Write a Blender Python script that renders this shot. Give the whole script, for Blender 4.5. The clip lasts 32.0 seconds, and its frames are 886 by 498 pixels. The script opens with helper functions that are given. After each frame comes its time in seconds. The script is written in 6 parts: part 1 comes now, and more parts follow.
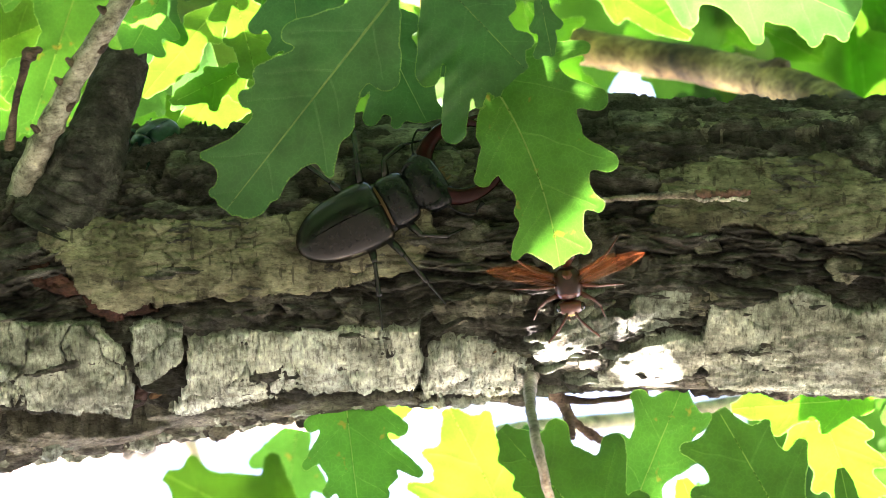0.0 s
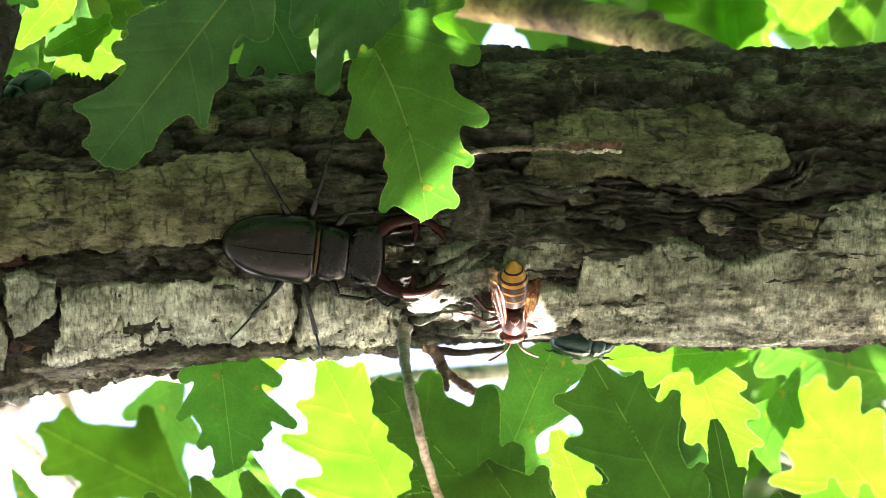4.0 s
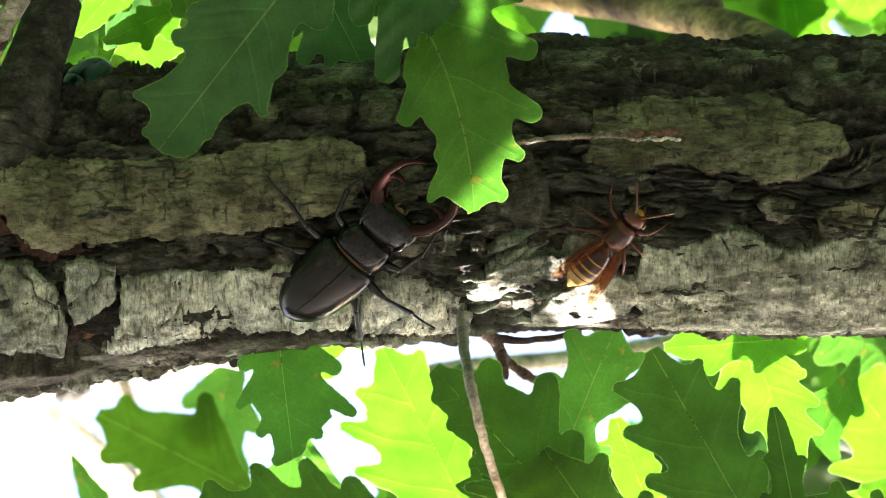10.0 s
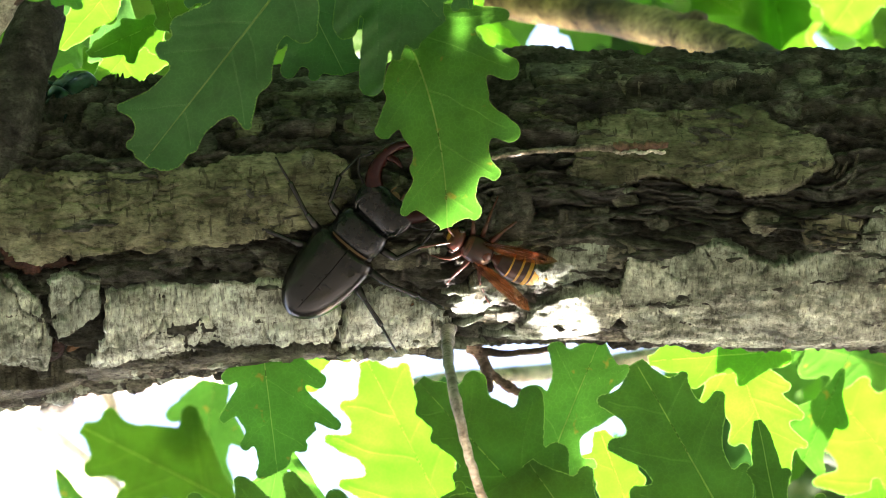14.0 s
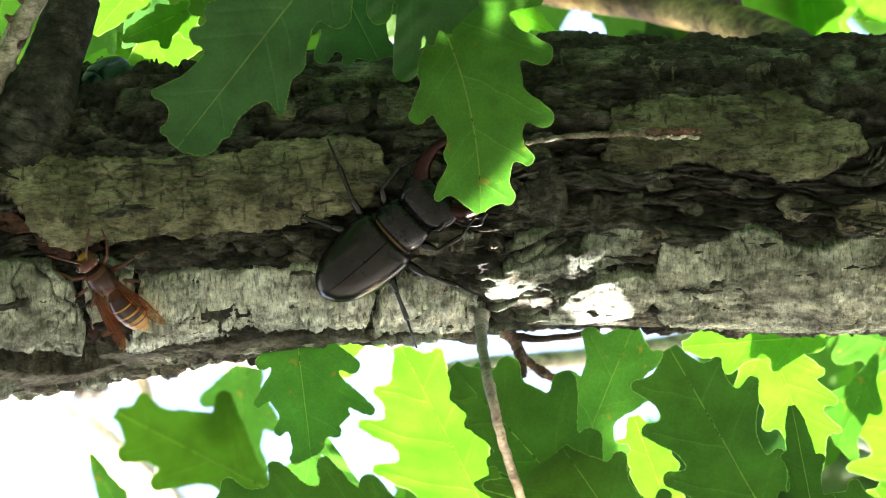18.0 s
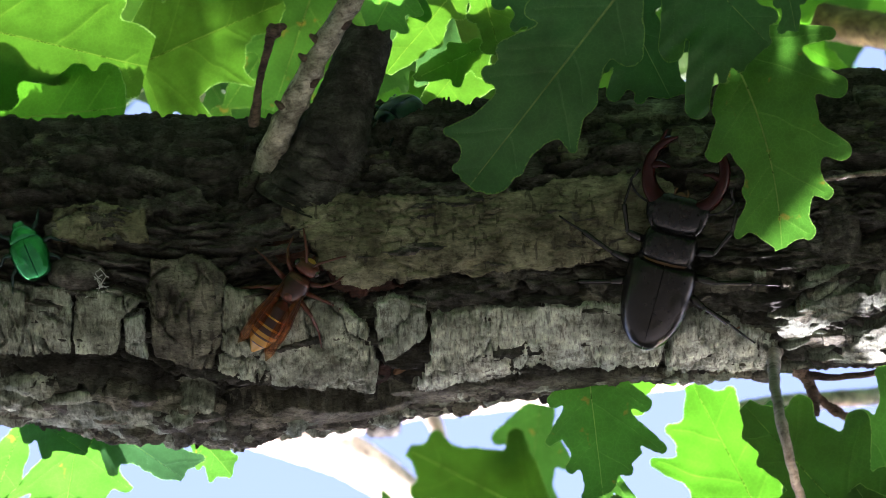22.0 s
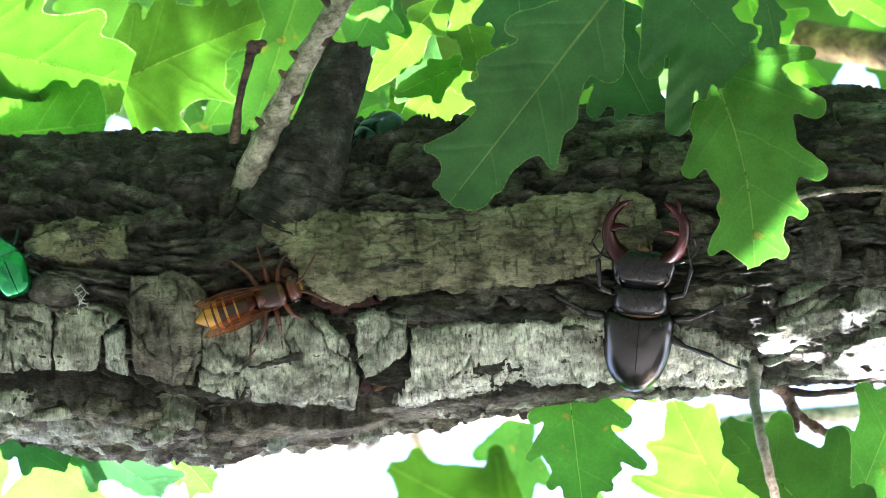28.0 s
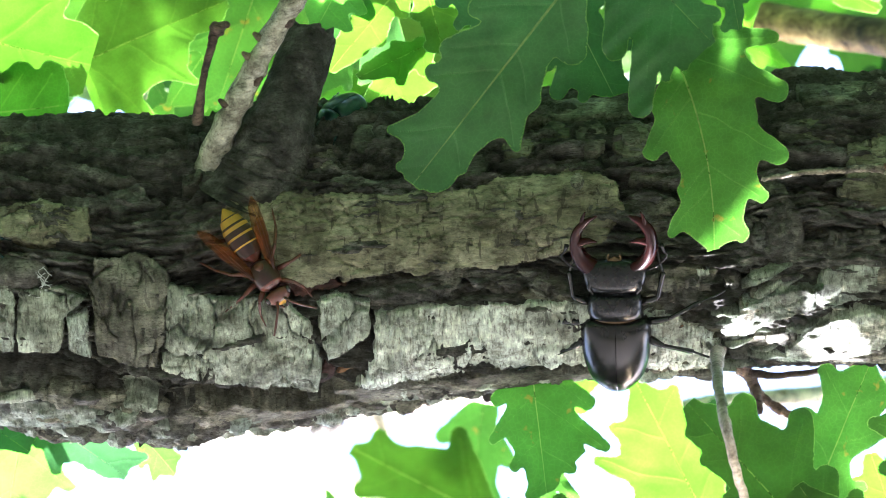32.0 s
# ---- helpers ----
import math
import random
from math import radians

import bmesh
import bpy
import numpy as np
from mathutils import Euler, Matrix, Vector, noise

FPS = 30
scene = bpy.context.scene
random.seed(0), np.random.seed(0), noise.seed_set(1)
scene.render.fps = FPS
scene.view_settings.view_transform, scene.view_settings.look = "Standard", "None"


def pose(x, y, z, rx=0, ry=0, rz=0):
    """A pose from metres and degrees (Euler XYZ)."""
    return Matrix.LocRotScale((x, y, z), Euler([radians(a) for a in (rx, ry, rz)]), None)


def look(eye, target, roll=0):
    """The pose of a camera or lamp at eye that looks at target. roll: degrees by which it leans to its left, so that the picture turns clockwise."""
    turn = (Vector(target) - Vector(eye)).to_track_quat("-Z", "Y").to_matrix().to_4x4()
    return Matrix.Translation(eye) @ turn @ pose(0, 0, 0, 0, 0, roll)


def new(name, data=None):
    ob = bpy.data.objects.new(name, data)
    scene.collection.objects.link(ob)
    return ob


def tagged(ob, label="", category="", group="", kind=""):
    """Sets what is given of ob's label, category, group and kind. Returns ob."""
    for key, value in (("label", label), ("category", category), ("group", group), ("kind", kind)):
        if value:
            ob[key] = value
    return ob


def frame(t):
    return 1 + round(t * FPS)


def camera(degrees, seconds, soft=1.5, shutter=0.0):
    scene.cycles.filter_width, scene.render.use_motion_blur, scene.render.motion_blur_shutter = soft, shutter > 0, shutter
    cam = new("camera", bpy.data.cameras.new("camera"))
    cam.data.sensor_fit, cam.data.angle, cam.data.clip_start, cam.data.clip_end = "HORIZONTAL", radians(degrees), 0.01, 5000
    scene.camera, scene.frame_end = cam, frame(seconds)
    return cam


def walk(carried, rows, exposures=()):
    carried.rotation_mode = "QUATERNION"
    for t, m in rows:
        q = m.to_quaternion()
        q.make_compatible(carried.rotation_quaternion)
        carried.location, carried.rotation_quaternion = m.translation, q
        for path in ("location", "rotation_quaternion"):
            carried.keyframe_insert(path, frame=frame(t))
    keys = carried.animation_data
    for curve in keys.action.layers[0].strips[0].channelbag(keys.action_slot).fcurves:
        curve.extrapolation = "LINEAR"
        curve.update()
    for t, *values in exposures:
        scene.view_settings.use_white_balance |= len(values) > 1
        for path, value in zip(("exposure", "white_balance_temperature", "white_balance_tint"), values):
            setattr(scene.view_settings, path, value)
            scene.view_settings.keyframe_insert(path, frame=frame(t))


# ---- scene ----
# ---- the plan ----
# The picture plane: u to the right and v down, in units of STEP metres, on a plane REACH metres before the lens.
# The lens looks up at a limb overhead: LIFT is the angle of its line of sight above the horizon.
STEP = 0.00017
LENS = 12.0
REACH = 784 / math.tan(radians(LENS / 2)) * STEP
LIFT = 88.5
WORLD = Matrix.Translation((0, 0, 1.5)) @ pose(0, 0, 0, LIFT) @ Matrix.Translation((0, REACH, 0))


def spot(u, v, y=0.0):
    """A place y metres behind the picture plane."""
    k = STEP * (1 + y / REACH)
    return Vector(((u - 784) * k, y, (441 - v) * k))


cam = camera(LENS, 32.0, soft=0.85)
cam.data.dof.use_dof, cam.data.dof.focus_distance, cam.data.dof.aperture_fstop = True, REACH - 0.04, 26.0

# seconds, and how far the view has swung from the plan's middle
PATH = [
    (0, 134.9, 71.9),
    (0.5, 93.5, 67.3),
    (1, 33.7, 79.4),
    (1.5, -29.1, 82.6),
    (2, -91.9, 64.2),
    (2.5, -130.0, 30.4),
    (3, -125.5, -3.3),
    (3.5, -99.6, -12.4),
    (5.5, -75.0, -30.7),
    (6, -62.8, -67.4),
    (6.5, -64.3, -87.5),
    (7, -65.8, -78.2),
    (7.5, -55.8, -38.3),
    (8, -38.2, 4.5),
    (8.5, -19.9, 21.5),
    (9, 0.0, 0.1),
    (9.5, 13.8, -33.7),
    (10, 16.9, -35.2),
    (10.5, 26.0, -6.3),
    (11, 42.9, 13.4),
    (11.5, 62.8, 8.2),
    (12, 55.2, -4.5),
    (12.5, 32.2, -3.1),
    (13, 6.1, 19.6),
    (13.5, -7.7, 22.8),
    (14, -10.7, -12.3),
    (14.5, -9.9, -38.3),
    (16.5, -9.3, -29.8),
    (17, 19.9, -45.9),
    (17.5, 50.5, -41.4),
    (18, 49.0, -38.3),
    (18.5, 16.9, -52.1),
    (19, -2.6, -68.9),
    (19.3, 42.9, -75.2),
    (19.5, 104.2, -80.3),
    (20, 306.4, -117.9),
    (20.2, 390.5, -131.7),
    (20.5, 490.0, -151.6),
    (21, 611.4, -116.4),
    (21.5, 622.6, -41.4),
    (22, 566.5, 29.0),
    (22.5, 514.6, 56.7),
    (23, 490.1, 30.6),
    (23.5, 502.2, -12.3),
    (24, 523.7, -9.2),
    (24.5, 539.0, 33.7),
    (26.5, 540.5, 44.4),
    (27, 538.4, 41.3),
    (27.5, 529.8, 44.4),
    (28, 531.3, 58.1),
    (28.5, 536.9, 59.7),
    (29, 533.3, 58.1),
    (29.5, 533.0, 56.7),
    (30, 533.2, 47.5),
    (30.5, 533.0, 36.7),
    (31, 518.0, 30.6),
    (31.5, 496.4, 33.7),
    (32, 466.0, 26.0),
]
EXPOSURES = [(0.0, 4.21, 6600, 30), (3.0, 3.85, 6700, 27), (6.0, 3.46, 6750, 20), (9.0, 3.44, 6650, 25), (13.0, 3.51, 6600, 24), (14.0, 3.70, 6600, 24), (16.5, 3.58, 6600, 19), (18.0, 3.52, 6500, 18), (19.3, 3.46, 6500, 24),
             (20.0, 3.15, 6200, 28), (20.7, 2.65, 6600, 12), (21.3, 2.45, 6700, 14), (22.0, 2.68, 5900, 34), (23.0, 3.50, 5800, 27), (24.5, 3.48, 5750, 26), (26.5, 3.94, 5650, 26), (28.0, 4.06, 5650, 26), (32.0, 4.14, 5650, 26)]
walk(cam, [(t, WORLD @ look((0, -REACH, 0), (-u * STEP, 0, v * STEP))) for t, u, v in PATH], EXPOSURES)

# ---- light: a low sun behind the limb, a clear sky ----
SUNWARD = Vector((0.20, 0.28, -1.0)).normalized()
sunward = (WORLD.to_3x3() @ SUNWARD).normalized()
sun_lamp = new("sun", bpy.data.lights.new("sun", "SUN"))
sun_lamp.data.energy, sun_lamp.data.angle, sun_lamp.data.color = 5.0, radians(0.6), (1.0, 0.95, 0.86)
sun_lamp.matrix_world = look((0, 0, 6), Vector((0, 0, 6)) - sunward)
sky = bpy.data.worlds.new("sky")
scene.world = sky
sky.use_nodes = True
air = sky.node_tree.nodes.new("ShaderNodeTexSky")
air.sky_type, air.sun_disc = "NISHITA", False
air.sun_elevation = math.asin(sunward.z)
air.sun_rotation = math.atan2(sunward.x, sunward.y)
air.air_density, air.dust_density, air.ozone_density = 1.0, 4.0, 1.0
ground_light = sky.node_tree.nodes["Background"]
ground_light.inputs["Strength"].default_value = 0.15
sky.node_tree.links.new(air.outputs["Color"], ground_light.inputs["Color"])


# ---- materials ----
def shade(name, rough=0.7, metal=0.0):
    m = bpy.data.materials.new(name)
    m.use_nodes = True
    m.node_tree.nodes["Principled BSDF"].inputs["Roughness"].default_value = rough
    m.node_tree.nodes["Principled BSDF"].inputs["Metallic"].default_value = metal
    return m


def add(m, kind, **values):
    n = m.node_tree.nodes.new(kind)
    for key, value in values.items():
        n.inputs[key.replace("_", " ")].default_value = value
    return n


def wire(m, a, out, b, into):
    m.node_tree.links.new(a.outputs[out], b.inputs[into])


def coords(m, stretch=(1, 1, 1)):
    c = add(m, "ShaderNodeTexCoord")
    p = add(m, "ShaderNodeMapping")
    p.inputs["Scale"].default_value = stretch
    wire(m, c, "Object", p, "Vector")
    return p


def noisy(m, where, size, detail=6.0, rough=0.6):
    n = add(m, "ShaderNodeTexNoise", Scale=size, Detail=detail, Roughness=rough)
    wire(m, where, "Vector", n, "Vector")
    return n


def ramp(m, source, stops, out="Fac"):
    r = add(m, "ShaderNodeValToRGB")
    e = r.color_ramp.elements
    while len(e) < len(stops):
        e.new(0.5)
    for k, (at, c) in enumerate(stops):
        e[k].position, e[k].color = at, (*c, 1)
    wire(m, source, out, r, "Fac")
    return r


def blend(m, a, b, fac, how="MIX", amount=None):
    x = add(m, "ShaderNodeMix")
    x.data_type, x.blend_type = "RGBA", how
    if fac is not None:
        m.node_tree.links.new(fac[0].outputs[fac[1]], x.inputs[0])
    else:
        x.inputs[0].default_value = amount
    for k, node in ((6, a), (7, b)):
        if isinstance(node, tuple):
            x.inputs[k].default_value = (*node, 1)
        else:
            m.node_tree.links.new(node[0].outputs[node[1]] if isinstance(node, list) else node.outputs[0], x.inputs[k])
    return x


def relief(m, source, strength, distance, out="Fac"):
    b = add(m, "ShaderNodeBump", Strength=strength, Distance=distance)
    wire(m, source, out, b, "Height")
    return b


def finish(m, colour, bump=None, out=0):
    p = m.node_tree.nodes["Principled BSDF"]
    m.node_tree.links.new(colour.outputs[out], p.inputs["Base Color"])
    if bump:
        wire(m, bump, "Normal", p, "Normal")
    return m


def bark(name, dark, mid, pale, grain=(500, 1600, 1600), rough=0.85, blotch=55.0, dashes=0.0, coarse=1.0):
    m = shade(name, rough)
    fine = noisy(m, coords(m, tuple(g / 1000 for g in grain)), 1000.0, 6.0, 0.7)
    broad = noisy(m, coords(m), blotch, 7.0, 0.66)
    tone = ramp(m, broad, [(0.36, dark), (0.5, mid), (0.64, pale)])
    specks = ramp(m, fine, [(0.34, (0.30, 0.28, 0.25)), (0.47, (0.92, 0.92, 0.91)), (0.56, (1, 1, 1)), (0.68, (1.45, 1.44, 1.40))])
    info = add(m, "ShaderNodeObjectInfo")
    vary = ramp(m, info, [(0.0, (0.72, 0.74, 0.70)), (1.0, (1.16, 1.13, 1.06))], "Random")
    patch = ramp(m, noisy(m, coords(m, (0.6, 1, 1)), 210.0, 8.0, 0.75), [(0.38, (0.40, 0.37, 0.33)), (0.5, (1, 1, 1)), (0.62, (1.38, 1.36, 1.32))])
    tone = blend(m, tone, patch, None, "MULTIPLY", 0.9)
    c = blend(m, [tone, 2], specks, None, "MULTIPLY", 1.0)
    c2 = blend(m, [c, 2], vary, None, "MULTIPLY", 1.0)
    rough_bump = relief(m, noisy(m, coords(m), 300.0, 9.0, 0.74), 0.6 * coarse, 0.0024)
    fine_bump = relief(m, fine, 0.7, 0.0007)
    wire(m, rough_bump, "Normal", fine_bump, "Normal")
    if dashes:
        # short dark breathing pores, across the grain
        slit = noisy(m, coords(m, (520, 170, 170)), 1.0, 1.5, 0.5)
        mask = ramp(m, slit, [(0.655, (0, 0, 0)), (0.675, (dashes, dashes, dashes))])
        c2 = blend(m, [c2, 2], (0.020, 0.015, 0.011), [mask, 0])
    return finish(m, c2, fine_bump, 2)


def plain(name, colour, rough=0.5, metal=0.0, vary=0.18, size=400.0, bump=0.1, coat=0.0):
    m = shade(name, rough, metal)
    n = noisy(m, coords(m), size, 4.0)
    lo, hi = [c * (1 - vary) for c in colour], [min(1.0, c * (1 + vary)) for c in colour]
    m.node_tree.nodes["Principled BSDF"].inputs["Coat Weight"].default_value = coat
    return finish(m, ramp(m, n, [(0.3, lo), (0.7, hi)]), relief(m, n, bump, 0.0002))


def leafy(name, top, through_light, share=0.5, gloss=0.5, spots=0.0):
    m = shade(name, gloss)
    nodes = m.node_tree.nodes
    nodes["Principled BSDF"].inputs["Specular IOR Level"].default_value = 0.3
    body, out = nodes["Principled BSDF"], nodes["Material Output"]
    broad = noisy(m, coords(m), 60.0, 5.0)
    fine = noisy(m, coords(m), 900.0, 4.0)
    cells = add(m, "ShaderNodeTexVoronoi", Scale=650.0)
    cells.feature = "DISTANCE_TO_EDGE"
    wire(m, coords(m), "Vector", cells, "Vector")
    info = add(m, "ShaderNodeObjectInfo")
    vary = ramp(m, info, [(0.0, (0.86, 0.9, 0.8)), (1.0, (1.12, 1.08, 1.2))], "Random")
    c1 = ramp(m, broad, [(0.3, [c * 0.7 for c in top]), (0.7, [c * 1.25 for c in top])])
    c2 = ramp(m, broad, [(0.3, [c * 0.72 for c in through_light]), (0.7, [min(1, c * 1.2) for c in through_light])])
    net = ramp(m, cells, [(0.0, (1.25, 1.2, 1.3)), (0.10, (0.96, 0.96, 0.96))], "Distance")
    # paler veins: each corner of a blade carries its distance to the nearest vein
    rib = add(m, "ShaderNodeAttribute")
    rib.attribute_name = "vein"
    pale = ramp(m, rib, [(0.0, (1.8, 1.55, 1.7)), (0.3, (1.6, 1.42, 1.55)), (0.75, (1, 1, 1))])
    c1 = [blend(m, c1, pale, None, "MULTIPLY", 1.0), 2]
    pale = ramp(m, rib, [(0.0, (1.8, 1.35, 1.9)), (0.3, (1.65, 1.28, 1.7)), (0.75, (1, 1, 1))])
    c2 = [blend(m, c2, pale, None, "MULTIPLY", 1.0), 2]
    if spots:
        spot_mask = ramp(m, noisy(m, coords(m), 150.0, 3.0, 0.5), [(0.66, (0, 0, 0)), (0.72, (spots, spots, spots))])
        c1 = [blend(m, c1, (0.16, 0.11, 0.02), [spot_mask, 0]), 2]
        c2 = [blend(m, c2, (0.30, 0.24, 0.03), [spot_mask, 0]), 2]
    a = blend(m, c1, vary, None, "MULTIPLY", 1.0)
    b0 = blend(m, c2, vary, None, "MULTIPLY", 1.0)
    b = blend(m, [b0, 2], net, None, "MULTIPLY", 1.0)
    bump = relief(m, fine, 0.15, 0.0003)
    wire(m, a, 2, body, "Base Color")
    wire(m, bump, "Normal", body, "Normal")
    glow = add(m, "ShaderNodeBsdfTranslucent")
    wire(m, b, 2, glow, "Color")
    mix = add(m, "ShaderNodeMixShader", Fac=share)
    wire(m, body, "BSDF", mix, 1)
    wire(m, glow, "BSDF", mix, 2)
    wire(m, mix, "Shader", out, "Surface")
    return m


BARK_DEEP = bark("fissured_bark", (0.043, 0.042, 0.036), (0.112, 0.109, 0.095), (0.244, 0.244, 0.217), (420, 1700, 1700), blotch=120.0, coarse=1.5)
BARK_MID = bark("scaly_bark", (0.059, 0.056, 0.043), (0.147, 0.148, 0.114), (0.295, 0.299, 0.242), blotch=90.0, dashes=0.5, coarse=1.4)
BARK_OLIVE = bark("olive_bark_plate", (0.085, 0.084, 0.052), (0.165, 0.166, 0.110), (0.275, 0.281, 0.201), (300, 900, 900), dashes=0.6, coarse=0.7, blotch=60.0)
BARK_GREY = bark("grey_bark_plate", (0.204, 0.233, 0.196), (0.446, 0.509, 0.444), (0.681, 0.770, 0.714), (1300, 320, 320), dashes=0.45, coarse=1.0, blotch=75.0)
BARK_SLATE = bark("slate_bark_plate", (0.086, 0.101, 0.077), (0.244, 0.283, 0.231), (0.486, 0.560, 0.487), (1200, 360, 360), dashes=0.2, coarse=1.2, blotch=85.0)
BARK_WOUND = bark("red_brown_wound", (0.025, 0.010, 0.008), (0.06, 0.024, 0.017), (0.11, 0.05, 0.034), blotch=150.0)
BARK_TWIG = bark("twig_bark", (0.09, 0.07, 0.055), (0.36, 0.31, 0.245), (0.60, 0.55, 0.47), (700, 900, 900), 0.65, blotch=190.0, coarse=1.5)
BARK_SPUR = bark("pale_twig_bark", (0.270, 0.239, 0.215), (0.414, 0.373, 0.334), (0.526, 0.493, 0.454), (700, 900, 900), 0.55, blotch=190.0, coarse=0.8)
BARK_SAPLING = bark("living_twig_bark", (0.16, 0.15, 0.11), (0.44, 0.43, 0.34), (0.66, 0.65, 0.56), (500, 700, 700), 0.6, blotch=150.0, coarse=0.8)
BARK_DEAD = bark("dead_twig", (0.05, 0.035, 0.028), (0.13, 0.09, 0.07), (0.22, 0.17, 0.13))
BARK_FAR = bark("mottled_bark", (0.028, 0.022, 0.014), (0.20, 0.155, 0.065), (0.52, 0.42, 0.19), (300, 500, 500), 0.8, 26.0)
# bark whitened: the glare of sunlight is put into its colour
BARK_SUNLIT = bark("sun_whitened_bark", (0.46, 0.43, 0.39), (0.74, 0.71, 0.66), (0.84, 0.82, 0.79), (300, 500, 500), 0.8, 30.0)
WOOD_FRESH = plain("torn_orange_wood", (0.20, 0.11, 0.05), 0.7, 0, 0.45, 900)
LEAF_DARK = leafy("mature_oak_leaf", (0.033, 0.104, 0.030), (0.063, 0.215, 0.037), 0.42, 0.42)
# darker copy of the leaf colour, with the shade under the limb painted in
LEAF_SHADE = leafy("oak_leaf_shade_tone", (0.028, 0.088, 0.016), (0.046, 0.16, 0.012), 0.42, 0.45)
LEAF_MID = leafy("oak_leaf", (0.045, 0.125, 0.023), (0.068, 0.250, 0.021), 0.5, 0.45, 0.8)
LEAF_YOUNG = leafy("young_oak_leaf", (0.053, 0.140, 0.013), (0.054, 0.235, 0.007), 0.55, 0.5)
# crown leaf colour darkened to stand in for shade
CROWN_SHADE = leafy("crown_leaf_shade_tone", (0.02, 0.065, 0.018), (0.032, 0.13, 0.018), 0.40, 0.45)
CROWN_MID = leafy("crown_leaf", (0.047, 0.125, 0.022), (0.067, 0.240, 0.018), 0.5, 0.45)
CROWN_YOUNG = leafy("crown_leaf_young", (0.069, 0.160, 0.018), (0.069, 0.270, 0.011), 0.55, 0.5)
LEAF_LIGHT = leafy("light_oak_leaf", (0.046, 0.115, 0.014), (0.048, 0.155, 0.007), 0.52, 0.45)
LEAF_GREY = leafy("grey_green_oak_leaf", (0.06, 0.13, 0.07), (0.045, 0.15, 0.045), 0.45, 0.4)
MARGIN = leafy("leaf_margin", (0.12, 0.22, 0.05), (0.20, 0.44, 0.08), 0.6, 0.5)
BARK_STUMP = bark("stump_bark", (0.032, 0.030, 0.025), (0.086, 0.083, 0.071), (0.206, 0.205, 0.179), blotch=120.0, coarse=1.8)
VEIN = leafy("leaf_vein", (0.16, 0.27, 0.08), (0.30, 0.58, 0.14), 0.55, 0.5)


def thin(m, clear):
    """Lets part of the light straight through."""
    out = m.node_tree.nodes["Material Output"]
    old = out.inputs["Surface"].links[0].from_node
    mix = add(m, "ShaderNodeMixShader", Fac=clear)
    wire(m, old, "Shader", mix, 1)
    wire(m, add(m, "ShaderNodeBsdfTransparent"), "BSDF", mix, 2)
    wire(m, mix, "Shader", out, "Surface")


thin(VEIN, 0.88)
MIDRIB = leafy("leaf_midrib", (0.13, 0.24, 0.06), (0.26, 0.52, 0.10), 0.55, 0.5)
thin(MIDRIB, 0.5)
thin(MARGIN, 0.22)


# ---- mesh helpers ----
def mesh(name, verts, faces, material, smooth=True):
    me = bpy.data.meshes.new(name)
    me.from_pydata([tuple(v) for v in verts], [], [tuple(int(i) for i in f) for f in faces])
    if smooth:
        me.polygons.foreach_set("use_smooth", np.ones(len(me.polygons), dtype=bool))
    me.materials.append(material)
    me.update()
    return me


def sheet_mesh(name, grid, material, closed=False, keep=None, slit=None):
    """A mesh from a grid of places (rows, columns, 3); closed: the columns meet round the back."""
    rows, cols = grid.shape[:2]
    ids = np.arange(rows * cols).reshape(rows, cols)
    nxt = np.roll(ids, -1, 1) if closed else ids[:, 1:]
    cur = ids if closed else ids[:, :-1]
    quads = np.stack([cur[:-1], nxt[:-1], nxt[1:], cur[1:]], -1)
    if keep is not None:
        quads = quads[keep[:-1, :-1] | keep[1:, 1:] | keep[:-1, 1:] | keep[1:, :-1]]
    if slit is not None:
        quads = np.delete(quads, slit, axis=1)
    quads = quads.reshape(-1, 4)
    used, back = np.unique(quads, return_inverse=True)
    quads = back.reshape(-1, 4)
    points = grid.reshape(-1, 3)[used]
    me = bpy.data.meshes.new(name)
    me.vertices.add(len(points))
    me.vertices.foreach_set("co", points.astype(np.float32).ravel())
    me.loops.add(quads.size)
    me.loops.foreach_set("vertex_index", quads.astype(np.int32).ravel())
    me.polygons.add(len(quads))
    me.polygons.foreach_set("loop_start", np.arange(0, quads.size, 4, dtype=np.int32))
    me.polygons.foreach_set("use_smooth", np.ones(len(quads), dtype=bool))
    me.materials.append(material)
    me.update(calc_edges=True)
    me.validate()
    return me


def child(name, me, parent, label="", at=None):
    ob = new(name, me)
    ob.parent = parent
    if at is not None:
        ob.matrix_basis = at
    if label:
        tagged(ob, label)
    return ob


def speckle(x, y, seed):
    """Smooth random values from 0 to 1 on a plane."""
    xi, yi = np.floor(x).astype(np.int64), np.floor(y).astype(np.int64)
    fx, fy = x - xi, y - yi
    fx, fy = fx * fx * (3 - 2 * fx), fy * fy * (3 - 2 * fy)

    def at(i, j):
        h = (i * 374761393 + j * 668265263 + seed * 974711) & 0x7FFFFFFF
        h = ((h ^ (h >> 13)) * 1274126177) & 0x7FFFFFFF
        return ((h ^ (h >> 16)) & 0xFFFF) / 65535.0
    top = at(xi, yi) * (1 - fx) + at(xi + 1, yi) * fx
    low = at(xi, yi + 1) * (1 - fx) + at(xi + 1, yi + 1) * fx
    return top * (1 - fy) + low * fy


def layers(x, y, seed, octaves=4, fall=0.5):
    total, weight, gain = 0.0, 0.0, 1.0
    for k in range(octaves):
        total = total + gain * speckle(x * 2 ** k + 13.7 * k, y * 2 ** k + 7.1 * k, seed + k)
        weight, gain = weight + gain, gain * fall
    return total / weight


